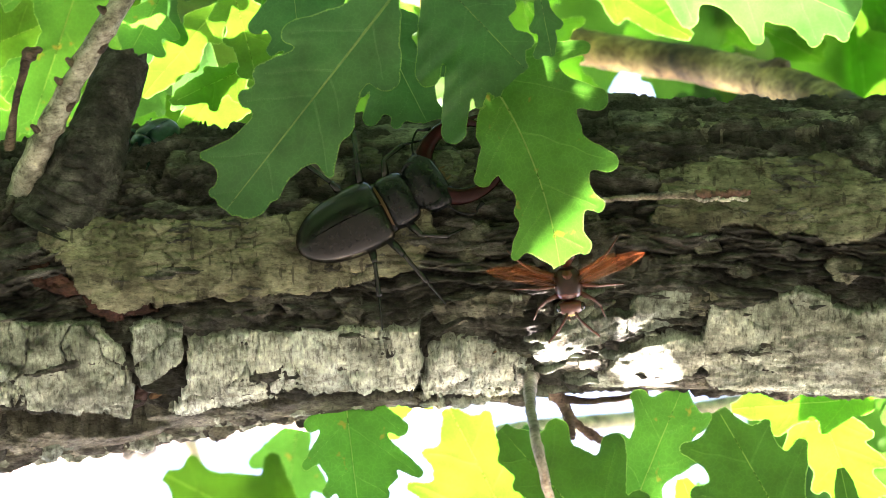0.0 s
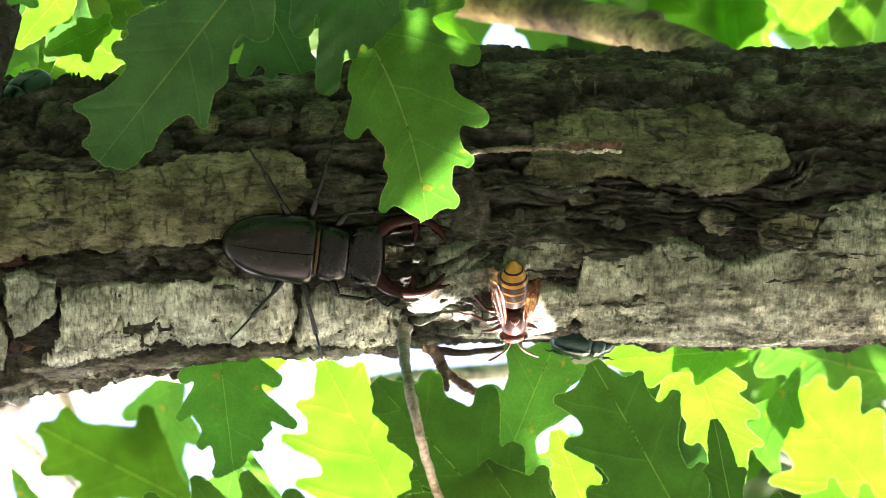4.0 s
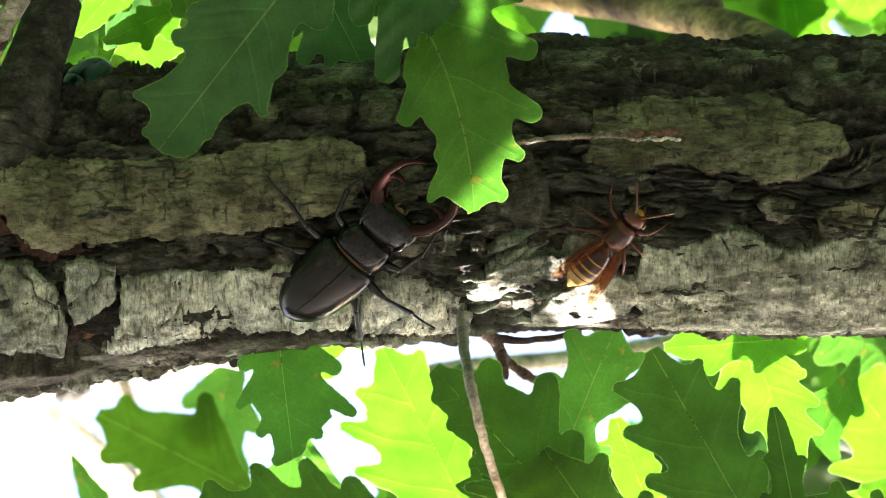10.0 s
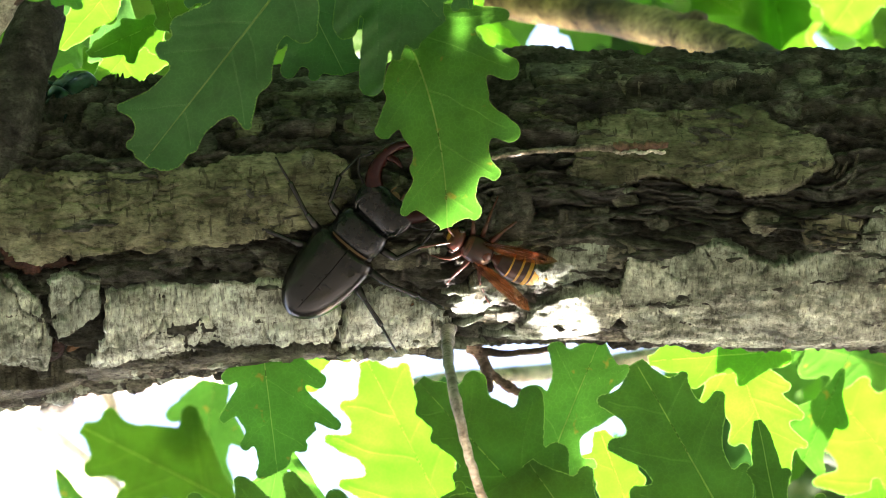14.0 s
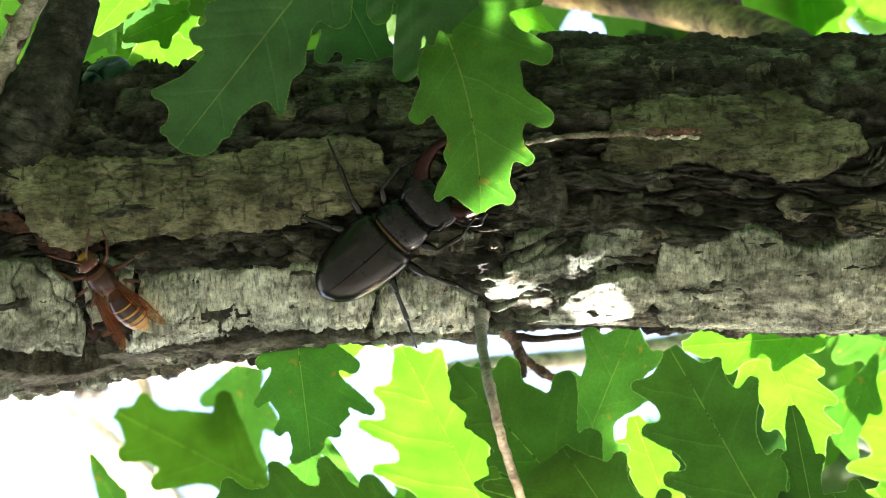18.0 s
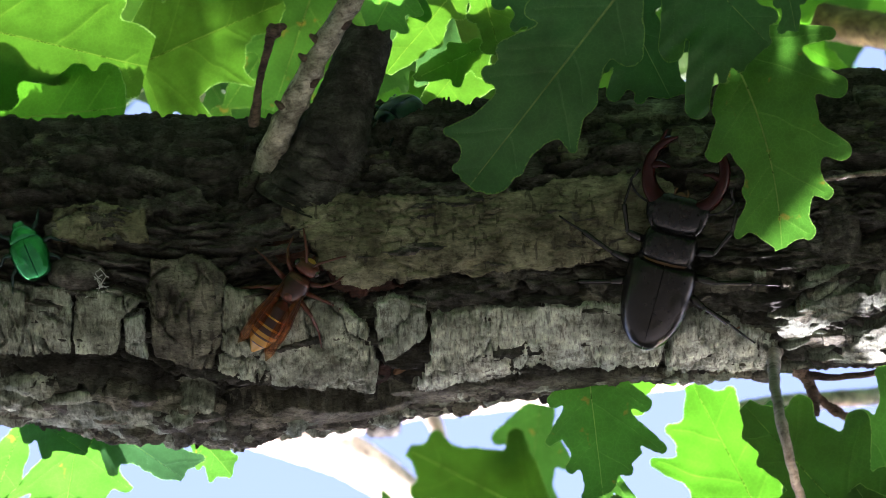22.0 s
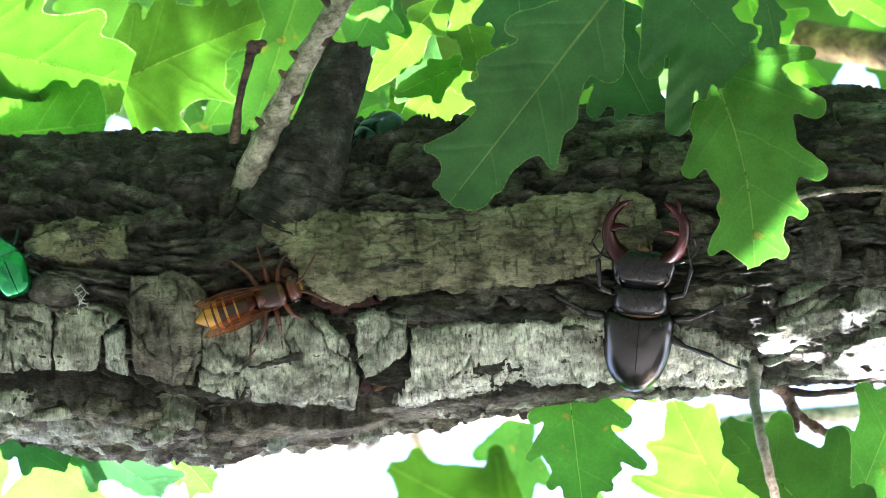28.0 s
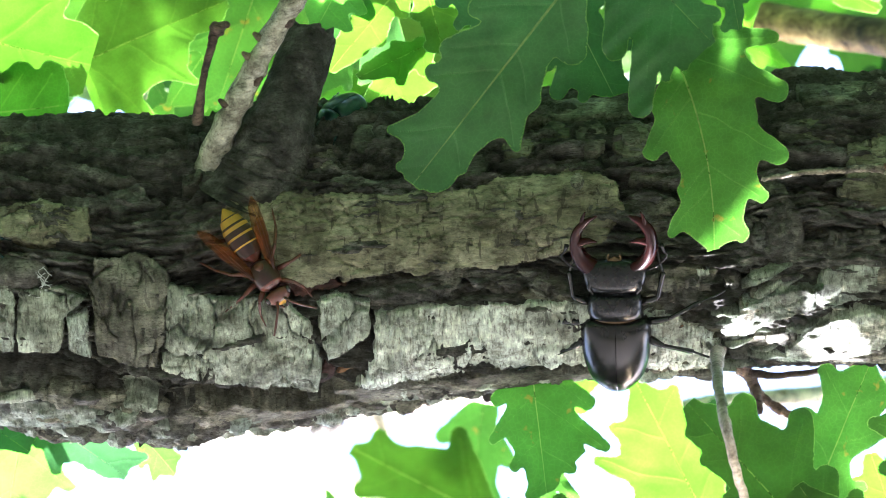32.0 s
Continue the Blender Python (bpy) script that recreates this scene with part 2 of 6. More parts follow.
def cells(x, y, seed):
    """Random cells on a plane: a value for each, and the distance to the nearest border."""
    xi, yi = np.floor(x).astype(np.int64), np.floor(y).astype(np.int64)
    near, second, value = np.full(x.shape, 9.0), np.full(x.shape, 9.0), np.zeros(x.shape)
    for dx in (-1, 0, 1):
        for dy in (-1, 0, 1):
            i, j = xi + dx, yi + dy
            h = (i * 374761393 + j * 668265263 + seed * 974711) & 0x7FFFFFFF
            h = ((h ^ (h >> 13)) * 1274126177) & 0x7FFFFFFF
            h = h ^ (h >> 15)
            px, py = i + (h & 0x3FF) / 1023.0, j + ((h >> 10) & 0x3FF) / 1023.0
            d = np.hypot(x - px, y - py)
            closer = d < near
            second = np.where(closer, near, np.minimum(second, d))
            value = np.where(closer, ((h >> 5) & 0xFF) / 255.0, value)
            near = np.where(closer, d, near)
    return value, second - near


def tube(points, radii, sides=10, rough=0.0, seed=0, squash=1.0):
    """A grid round a line of places."""
    points = [Vector(p) for p in points]
    rng = np.random.RandomState(seed)
    grid = np.zeros((len(points), sides, 3))
    ahead = (points[1] - points[0]).normalized()
    side = ahead.orthogonal().normalized()
    for k, p in enumerate(points):
        ahead = (points[min(k + 1, len(points) - 1)] - points[max(k - 1, 0)]).normalized()
        side = (side - ahead * side.dot(ahead)).normalized()
        other = ahead.cross(side)
        for j in range(sides):
            a = 2 * math.pi * j / sides
            r = radii[k] * (1 + rough * (rng.rand() - 0.5))
            grid[k, j] = p + side * math.cos(a) * r + other * math.sin(a) * r * squash
    return grid


def capped(grid):
    """The grid with its ends drawn in."""
    first, last = grid[:1].mean(1, keepdims=True), grid[-1:].mean(1, keepdims=True)
    return np.concatenate([first + (grid[:1] - first) * 0.02, grid, last + (grid[-1:] - last) * 0.02])


def curve_line(ends, count, wobble=0.0, seed=0):
    """A smooth line through a few places, with a little wobble."""
    ends = [Vector(p) for p in ends]
    rng = np.random.RandomState(seed)
    full = [ends[0] * 2 - ends[1]] + ends + [ends[-1] * 2 - ends[-2]]
    line = []
    for k in range(count):
        s = k / (count - 1) * (len(ends) - 1)
        i = min(int(s), len(ends) - 2)
        f = s - i
        a, b, c, d = full[i:i + 4]
        p = 0.5 * (2 * b + (c - a) * f + (2 * a - 5 * b + 4 * c - d) * f * f + (3 * b - a - 3 * c + d) * f ** 3)
        line.append(p + Vector(rng.rand(3) - 0.5) * wobble)
    return line


def base_at(m):
    """The pose in the world of a thing given in the plan's space."""
    return WORLD @ m


# ---- the limb ----
MIDDLE = ((-9000, 447), (-900, 447), (-600, 447), (-400, 462), (-170, 470), (30, 440), (200, 422), (600, 391), (900, 362), (1300, 367), (1700, 365), (2000, 365), (9000, 365))
GIRTH = ((-9000, 300), (-900, 246), (-600, 243), (-400, 258), (-170, 270), (30, 258), (200, 250), (600, 233), (900, 236), (1300, 240), (1700, 246), (2000, 246), (9000, 225))


def middle(u):
    return np.interp(u, [a for a, b in MIDDLE], [b for a, b in MIDDLE])


def girth(u):
    return np.interp(u, [a for a, b in GIRTH], [b for a, b in GIRTH])


def on_limb(u, v, h=0.0):
    """Place and outward way, in the plan's space, of the limb's skin where it shows at (u, v); h metres proud of it."""
    c, r = float(middle(u)), float(girth(u))
    z = max(-0.985, min(0.985, (v - c) / r))
    y = -math.sqrt(1 - z * z)
    way = Vector((0, y, -z))
    return spot(u, c + z * (r + h / STEP), y * (r * STEP + h)), way


def skin(u, a, h):
    """The limb's skin as a grid: along u, round by the angle a (0 towards the lens, positive downwards), h proud, in plan units."""
    r = girth(u) + h
    y = -np.cos(a) * r * STEP
    k = STEP * (1 + y / REACH)
    return np.stack([(u - 784) * k, y, (441 - middle(u) - np.sin(a) * r) * k], -1)


def terraces(value, sharp=0.16):
    """Steps with steep short risers, as where flakes of bark have come away."""
    low = np.floor(value)
    f = np.clip((value - low) / sharp, 0, 1)
    return low - 1 + f * f * (3 - 2 * f)


def fissures(u, w):
    """Relief of the rough bark: long ridges broken into scales, with deep furrows between."""
    bend = (layers(u / 260, w / 120, 5, 3) - 0.5) * 90
    jitter = (layers(u / 34, w / 22, 7, 3) - 0.5) * 13
    furrow = np.abs(layers(u / 250, (w + bend) / 40, 11, 5, 0.6) - 0.5) * 2
    level, border = cells((u + 2 * jitter) / 135, (w + bend * 0.8 + jitter) / 24, 3)
    level2, border2 = cells((u - 2 * jitter) / 52, (w + jitter) / 12, 9)
    fine = layers(u / 13, w / 4.5, 51, 3, 0.6)
    h = -38 * (1 - np.clip(furrow * 4.2, 0, 1)) ** 1.2
    # thin flakes that have come away in ledges along the limb
    h = h + 4.2 * terraces(7.5 * layers(u / 130, (w + bend * 0.7) / 26, 21, 5, 0.62), 0.14)
    h = h + 2.4 * terraces(6 * layers(u / 70, (w + jitter) / 13, 27, 4, 0.58), 0.2)
    # long sharp-edged lines along the limb
    line = np.abs(layers(u / 230, (w + bend * 0.9) / 17, 31, 4, 0.55) - 0.5)
    gate = layers(u / 120, w / 60, 37, 2)
    h = h - 20 * np.clip(1 - line * 22, 0, 1) * np.clip((gate - 0.32) * 6, 0, 1)
    h = h + 13 * (level - 0.5) - 13 * (1 - np.clip(border * 5, 0, 1)) ** 1.5
    h = h + 5 * (level2 - 0.5) - 4 * (1 - np.clip(border2 * 5, 0, 1)) + 5.5 * (fine - 0.5)
    # the long gaping furrow between the pale plates and the crumbling lower edge
    fv = np.interp(u, [-900, -700, -533, -331, -128, 75, 251, 520, 700, 900], [575, 585, 600, 632, 672, 662, 634, 606, 604, 640])
    fw = np.arcsin(np.clip((fv - middle(u)) / girth(u), -0.97, 0.97)) * girth(u)
    wide = np.interp(u, [-900, -500, -150, 60, 300, 760], [24, 24, 22, 20, 12, 9])
    h = h - 74 * np.exp(-np.abs((w - fw - jitter * 1.3) / wide) ** 3) * (u < 760)
    # the lumpy crust under it
    under = np.clip((w - fw - wide) / 16, 0, 1) * np.clip((640 - u) / 160, 0, 1)
    lump, seam = cells((u + 2 * jitter) / 44, (w + 2 * jitter) / 30, 41)
    lump2, seam2 = cells((u - 2 * jitter) / 19, (w - jitter) / 15, 43)
    h = h + under * (12 * (lump - 0.6) - 14 * (1 - np.clip(seam * 4, 0, 1)) + 12 * (lump2 - 0.5) - 10 * (1 - np.clip(seam2 * 4, 0, 1)))
    return h + 2


def build_limb():
    u = np.concatenate([np.linspace(-9000, -800, 60), np.arange(-790, 1850, 2.8), np.linspace(1860, 9000, 50)])
    a = np.concatenate([np.radians(np.arange(-106, 106, 0.58)), np.radians(np.arange(112, 250, 6.0))])
    uu, aa = np.meshgrid(u, a, indexing="ij")
    w = np.where(aa > np.pi, aa - 2 * np.pi, aa) * girth(uu)
    limb = new("oak_limb", None)
    limb.matrix_world = base_at(Matrix())
    tagged(limb, "thick horizontal oak limb with dark fissured bark and pale flaking plates", "branch")
    g = skin(uu, aa, fissures(uu, w))
    child("rough_bark", sheet_mesh("rough_bark", g, BARK_DEEP, True), limb, "dark deeply fissured brown bark")
    return limb


def plate(parent, corners, lift, material, jag=9.0, seed=0, step=2.6, wrinkle=3.0, upright=False, name="bark_plate", rake=0.0):
    """One flake of bark: its rough outline in the plan, laid round the limb and lifted off it."""
    px, py = np.array([c[0] for c in corners], float), np.array([c[1] for c in corners], float)
    pa = np.arcsin(np.clip((py - middle(px)) / girth(px), -0.99, 0.99)) * girth(px)
    u = np.arange(px.min() - 18, px.max() + 18, step)
    w = np.arange(pa.min() - 18, pa.max() + 18, step)
    uu, ww = np.meshgrid(u, w, indexing="ij")
    inside = np.zeros(uu.shape, bool)
    dist = np.full(uu.shape, 1e9)
    n = len(px)
    for i in range(n):
        x0, y0, x1, y1 = px[i], pa[i], px[(i + 1) % n], pa[(i + 1) % n]
        with np.errstate(divide="ignore", invalid="ignore"):
            hit = ((y0 > ww) != (y1 > ww)) & (uu < (x1 - x0) * (ww - y0) / ((y1 - y0) or 1e-9) + x0)
        inside ^= hit
        f = np.clip(((uu - x0) * (x1 - x0) + (ww - y0) * (y1 - y0)) / ((x1 - x0) ** 2 + (y1 - y0) ** 2 + 1e-9), 0, 1)
        dist = np.minimum(dist, np.hypot(uu - x0 - f * (x1 - x0), ww - y0 - f * (y1 - y0)))
    sd = np.where(inside, dist, -dist)
    sd = sd + (layers(uu / 46, ww / 34, 70 + seed, 5, 0.72) - 0.5) * jag * 3.8 + 2.5
    edge = np.clip(sd / 3.6, 0, 1)
    edge = edge * edge * (3 - 2 * edge)
    tilt = (layers(uu / 210, ww / 90, 90 + seed, 3) - 0.5) * 11
    wu, wv = (layers(uu / 40, ww / 60, 250 + seed, 4) - 0.5) * 60, (layers(uu / 60, ww / 40, 260 + seed, 4) - 0.5) * 60
    if upright:
        # narrow upright strips with sharp sides, pits between them
        strips = layers((uu + 0.25 * wu) / 17, ww / 75, 110 + seed, 4, 0.62)
        folds = wrinkle * (0.55 * terraces(3.2 * strips, 0.22) / 3.2 + 0.5 * (strips - 0.5))
        flakes = 3.4 * terraces(4.5 * layers(uu / 48, ww / 95, 150 + seed, 5, 0.6), 0.1)
        block, rift = cells((uu + wu) / 84, (ww + wv) / 130, 270 + seed)
        opened = np.clip((layers(uu / 50, ww / 90, 290 + seed, 2) - 0.42) * 8, 0, 1)
        cracks = 6 * (block - 0.5) - 16 * (1 - np.clip(rift * 21, 0, 1)) * opened
        pits = np.clip(layers((uu + wu * 0.1) / 10, ww / 30, 130 + seed, 2) - 0.68, 0, 1) * 30
    else:
        folds = wrinkle * 0.8 * (layers(uu / 60, ww / 16, 110 + seed, 4, 0.6) - 0.5)
        flakes = 2.3 * terraces(4.0 * layers(uu / 95, ww / 46, 150 + seed, 5, 0.6), 0.09)
        block, rift = cells((uu + wu) / 150, (ww + wv) / 80, 270 + seed)
        opened = np.clip((layers(uu / 60, ww / 50, 290 + seed, 2) - 0.5) * 8, 0, 1)
        cracks = 2 * (block - 0.5) - 9 * (1 - np.clip(rift * 26, 0, 1)) * opened
        pits = np.clip(layers((uu + wu * 0.1) / 11, ww / 26, 130 + seed, 2) - 0.74, 0, 1) * 24
    split = np.abs(layers(uu / (50 if upright else 130), ww / (120 if upright else 60), 210 + seed, 4, 0.6) - 0.5)
    cracks = cracks - (9 if upright else 5) * np.clip(1 - split * 34, 0, 1) * (layers(uu / 80, ww / 80, 230 + seed, 2) > 0.47)
    grit = (layers(uu / 6, ww / 6, 190 + seed, 3, 0.6) - 0.5) * 2.2
    h = -26 + edge * (lift * 1.45 + 26 + tilt + folds + flakes + cracks + grit - pits) + np.clip(sd, 0, 40) * 0.05
    h = h + edge * rake * np.clip((pa.max() - ww) / (pa.max() - pa.min()), 0, 1)
    keep = sd > -7
    a = ww / girth(uu)
    g = skin(uu, a, h)
    return child(name, sheet_mesh(name, g, material, False, keep), parent)


limb = build_limb()


def ring(u, v, a, b, corners=10):
    """The corners of a rounded outline in the plan."""
    return [(u + a * math.cos(2 * math.pi * k / corners), v + b * math.sin(2 * math.pi * k / corners)) for k in range(corners)]


O, G = BARK_OLIVE, BARK_GREY
# the long upper flakes
plate(limb, [(-62, 345), (20, 322), (150, 325), (300, 318), (440, 296), (560, 278), (622, 300), (640, 345), (610, 405), (480, 440), (330, 452), (120, 470), (40, 480), (0, 440)], 12, O, 9, 1)
plate(limb, [(1032, 236), (1100, 222), (1330, 212), (1468, 268), (1486, 310), (1400, 352), (1335, 358), (1180, 325), (1100, 348), (1022, 320)], 13, O, 9, 2)
plate(limb, [(1424, 404), (1490, 384), (1540, 402), (1522, 438), (1430, 446)], 12, O, 6, 3)
plate(limb, ring(518, 226, 28, 26), 10, O, 3, 4)
plate(limb, ring(582, 228, 30, 28), 11, BARK_MID, 3, 47)
plate(limb, ring(652, 234, 36, 32), 13, O, 3, 5)
plate(limb, ring(652, 234, 17, 15), 19, BARK_MID, 2, 48)
plate(limb, ring(452, 240, 30, 22), 8, O, 4, 6)
plate(limb, ring(556, 306, 14, 15), 19, BARK_MID, 2, 49)
plate(limb, [(950, 196), (1000, 190), (1008, 250), (962, 258)], 8, O, 6, 8)
plate(limb, [(1420, 180), (1560, 168), (1740, 172), (1760, 230), (1560, 236), (1470, 212)], 9, BARK_MID, 9, 9, 2.6, 7.0)
plate(limb, [(1480, 120), (1700, 116), (1800, 130), (1740, 160), (1520, 158)], 8, BARK_MID, 8, 10, 2.6, 7.0)
plate(limb, [(940, 140), (1130, 132), (1370, 140), (1390, 160), (1160, 172), (960, 168)], 9, BARK_MID, 9, 11, 2.6, 6.0)
plate(limb, [(430, 178), (560, 165), (690, 158), (700, 182), (560, 194), (430, 200)], 10, BARK_MID, 9, 12, 2.6, 6.0)
# the pale lower band
plate(limb, [(196, 520), (330, 506), (470, 500), (606, 500), (612, 556), (596, 596), (480, 600), (330, 614), (205, 640), (168, 640), (200, 585)], 15, G, 7, 13, 2.6, 7.0, True)
plate(limb, [(96, 508), (130, 490), (188, 502), (190, 552), (150, 578), (110, 600)], 13, G, 6, 14, 2.6, 7.0, True)
plate(limb, [(626, 530), (690, 508), (740, 524), (806, 560), (798, 604), (700, 606), (612, 602)], 12, G, 9, 15, 2.6, 7.0, True)
plate(limb, [(1120, 452), (1180, 462), (1280, 436), (1380, 470), (1450, 452), (1530, 440), (1560, 380), (1640, 352), (1760, 350), (1800, 590), (1560, 600), (1330, 604), (1130, 596), (1100, 540)], 15, BARK_SLATE, 8, 16, 2.6, 5.0)
plate(limb, [(-306, 436), (-230, 424), (-188, 440), (-172, 466), (-176, 540), (-190, 612), (-250, 614), (-300, 590), (-310, 500)], 11, BARK_MID, 6, 18, 2.6, 10.0, True)
plate(limb, [(-172, 476), (-120, 490), (-60, 496), (30, 496), (80, 540), (102, 610), (94, 652), (40, 646), (-50, 638), (-120, 632), (-184, 620), (-176, 540)], 13, BARK_SLATE, 5, 44, 2.6, 11.0, True)
plate(limb, [(-356, 530), (-318, 520), (-312, 596), (-350, 590)], 12, G, 4, 45, 2.6, 9.0, True)
plate(limb, [(-700, 490), (-560, 470), (-450, 478), (-446, 520), (-450, 588), (-560, 590), (-700, 580)], 12, BARK_SLATE, 6, 19, 2.6, 10.0, True)
plate(limb, [(-440, 482), (-380, 480), (-320, 500), (-360, 530), (-366, 588), (-440, 588), (-446, 540)], 13, BARK_SLATE, 5, 46, 2.6, 10.0, True)
plate(limb, [(-486, 340), (-400, 330), (-316, 352), (-310, 400), (-400, 412), (-480, 395)], 8, O, 8, 20, 2.6, 5.0, True)
plate(limb, [(-70, 330), (-20, 305), (40, 312), (30, 350), (-40, 392), (-64, 370)], 14, O, 8, 21, 2.6, 8.0)
plate(limb, [(-560, 650), (-400, 662), (-240, 690), (-150, 716), (-250, 722), (-420, 708), (-560, 684)], 19, BARK_SLATE, 14, 22, 2.6, 9.0)
plate(limb, [(-130, 690), (-40, 668), (60, 676), (180, 650), (100, 690), (0, 706), (-100, 724)], 17, BARK_MID, 12, 23, 2.6, 9.0)
plate(limb, [(120, 648), (330, 628), (590, 606), (600, 622), (380, 648), (200, 668)], 13, BARK_MID, 10, 24, 2.6, 9.0)
plate(limb, [(700, 606), (900, 596), (1100, 600), (1300, 604), (1300, 612), (1000, 610), (760, 618)], 6, BARK_DEEP, 8, 25, 2.6, 7.0)
# the wound with red brown wood, and scales of middling bark
plate(limb, [(10, 452), (60, 436), (130, 424), (170, 440), (120, 462), (150, 480), (60, 496), (20, 480)], 3, BARK_WOUND, 9, 30, 2.6, 6.0)
plate(limb, [(100, 560), (135, 600), (120, 640), (96, 650), (110, 600)], 0, BARK_WOUND, 5, 31, 2.6, 5.0)
plate(limb, [(-100, 372), (-40, 400), (20, 440), (-30, 452), (-110, 420)], 2, BARK_WOUND, 9, 32, 2.6, 6.0)
plate(limb, [(128, 636), (200, 580), (206, 586), (150, 636)], -3, WOOD_FRESH, 2, 33, 2.6, 6.0)
plate(limb, [(820, 380), (870, 362), (920, 380), (900, 430), (840, 440)], 7, BARK_DEEP, 12, 34, 2.6, 9.0)
plate(limb, [(880, 330), (915, 322), (935, 380), (930, 430), (905, 400)], 11, BARK_DEEP, 12, 35, 2.6, 9.0)
plate(limb, [(660, 452), (740, 440), (800, 452), (790, 482), (690, 486)], 8, BARK_MID, 9, 36, 2.6, 6.0)
plate(limb, [(800, 540), (846, 504), (920, 472), (985, 468), (975, 500), (890, 532), (836, 566)], 9, BARK_SLATE, 8, 37, 2.6, 3.5, rake=24.0)


plate(limb, [(985, 452), (1030, 436), (1096, 432), (1094, 490), (1040, 498), (990, 510), (966, 492)], 12, BARK_SLATE, 5, 7)
plate(limb, [(956, 540), (1010, 516), (1070, 508), (1108, 514), (1116, 550), (1080, 574), (1000, 590), (930, 598), (902, 590)], 12, BARK_SLATE, 5, 39, 2.6, 3.0, rake=14.0)
plate(limb, [(830, 600), (900, 594), (1000, 596), (1110, 580), (1120, 604), (960, 608)], 9, BARK_MID, 7, 17, 2.6, 6.0)


def scales(count, seed, box, sizes, materials, lift):
    """Loose scales of bark strewn over a stretch of the limb."""
    rng = random.Random(seed)
    for k in range(count):
        u, v = rng.uniform(box[0], box[1]), rng.uniform(box[2], box[3])
        a, b = rng.uniform(*sizes), rng.uniform(*sizes) * 0.45
        lean = rng.uniform(-0.35, 0.35)
        ring = []
        for j in range(7):
            t = 2 * math.pi * j / 7 + rng.uniform(-0.3, 0.3)
            x, y = a * math.cos(t) * rng.uniform(0.7, 1.1), b * math.sin(t) * rng.uniform(0.7, 1.1)
            ring.append((u + x - lean * y, v + y + lean * x))
        low, high = float(middle(u) - girth(u)) + 12, float(middle(u) + girth(u)) - 2
        if min(q[1] for q in ring) < low or max(q[1] for q in ring) > high:
            continue
        plate(limb, ring, rng.uniform(*lift), rng.choice(materials), 7, 40 + k, 2.6, rng.uniform(3, 8), rng.random() < 0.5, "bark_scale")


scales(34, 2, (-680, 420, 190, 430), (24, 64), [BARK_DEEP, BARK_MID, BARK_DEEP], (4, 9))
scales(30, 3, (640, 1740, 130, 470), (22, 60), [BARK_DEEP, BARK_MID], (3, 8))
scales(50, 4, (-660, 240, 674, 750), (11, 40), [BARK_MID, BARK_SLATE, BARK_SLATE, BARK_MID], (7, 17))
scales(24, 5, (760, 950, 445, 605), (9, 32), [BARK_MID, G, BARK_DEEP], (8, 18))
scales(16, 6, (1120, 1740, 560, 612), (14, 40), [G, BARK_MID], (8, 14))
scales(26, 18, (120, 660, 632, 656), (10, 30), [G, BARK_SLATE, BARK_DEEP], (5, 12))
scales(12, 9, (-135, -35, 235, 305), (12, 28), [BARK_MID, BARK_DEEP], (8, 17))
scales(18, 7, (200, 800, 450, 510), (18, 50), [BARK_DEEP, BARK_MID], (3, 8))


def crust(count, seed, left, right, sizes, materials):
    """Knobbly lumps of old bark along the limb's lower edge, each a crumpled and flaking boulder."""
    rng = random.Random(seed)
    for k in range(count):
        u = left + (right - left) * (k + rng.random()) / count
        top = float(np.interp(u, [-900, -533, -331, -128, 75, 251, 520, 700], [618, 634, 664, 700, 690, 654, 622, 616]))
        foot = float(middle(u) + girth(u)) + 4
        v = rng.uniform(top, max(top + 4, foot))
        p, way = on_limb(u, min(v, foot - 6), rng.uniform(0.0004, 0.0034))
        p = p + Vector((0, 0, -max(0.0, v - foot + 6) * STEP))
        a, b, c = rng.uniform(*sizes), rng.uniform(*sizes) * 0.55, rng.uniform(*sizes) * 0.6
        rows, sides = 22, 26
        th, ph = np.meshgrid(np.linspace(0.04, math.pi - 0.04, rows), np.linspace(0, 2 * math.pi, sides, endpoint=False), indexing="ij")
        x, y, z = np.cos(th), np.sin(th) * np.cos(ph), np.sin(th) * np.sin(ph)
        n1, n2 = layers(x * 2 + 9 * k, (y - z) * 2.5 + 50, seed, 4, 0.62), layers(x * 3 + z + k, y * 3 + z * 2 + 70, seed + 5, 4, 0.65)
        r = 0.55 + 0.85 * n1 + 0.13 * terraces(5 * n2, 0.2)
        g = np.stack([x * r * a, y * r * c, z * r * b], -1) * 0.001
        lean = rng.uniform(-0.35, 0.2)
        g = np.stack([g[..., 0] + lean * g[..., 2], g[..., 1], g[..., 2] - lean * 0.6 * g[..., 0]], -1)
        child("bark_lump", sheet_mesh("bark_lump", g, rng.choice(materials), True), limb, "", Matrix.Translation(p))


crust(120, 71, -690, 250, (3.2, 7.4), [BARK_SLATE, BARK_MID, BARK_SLATE, BARK_DEEP])
crust(60, 72, 240, 800, (1.8, 3.6), [BARK_SLATE, BARK_MID, BARK_DEEP])


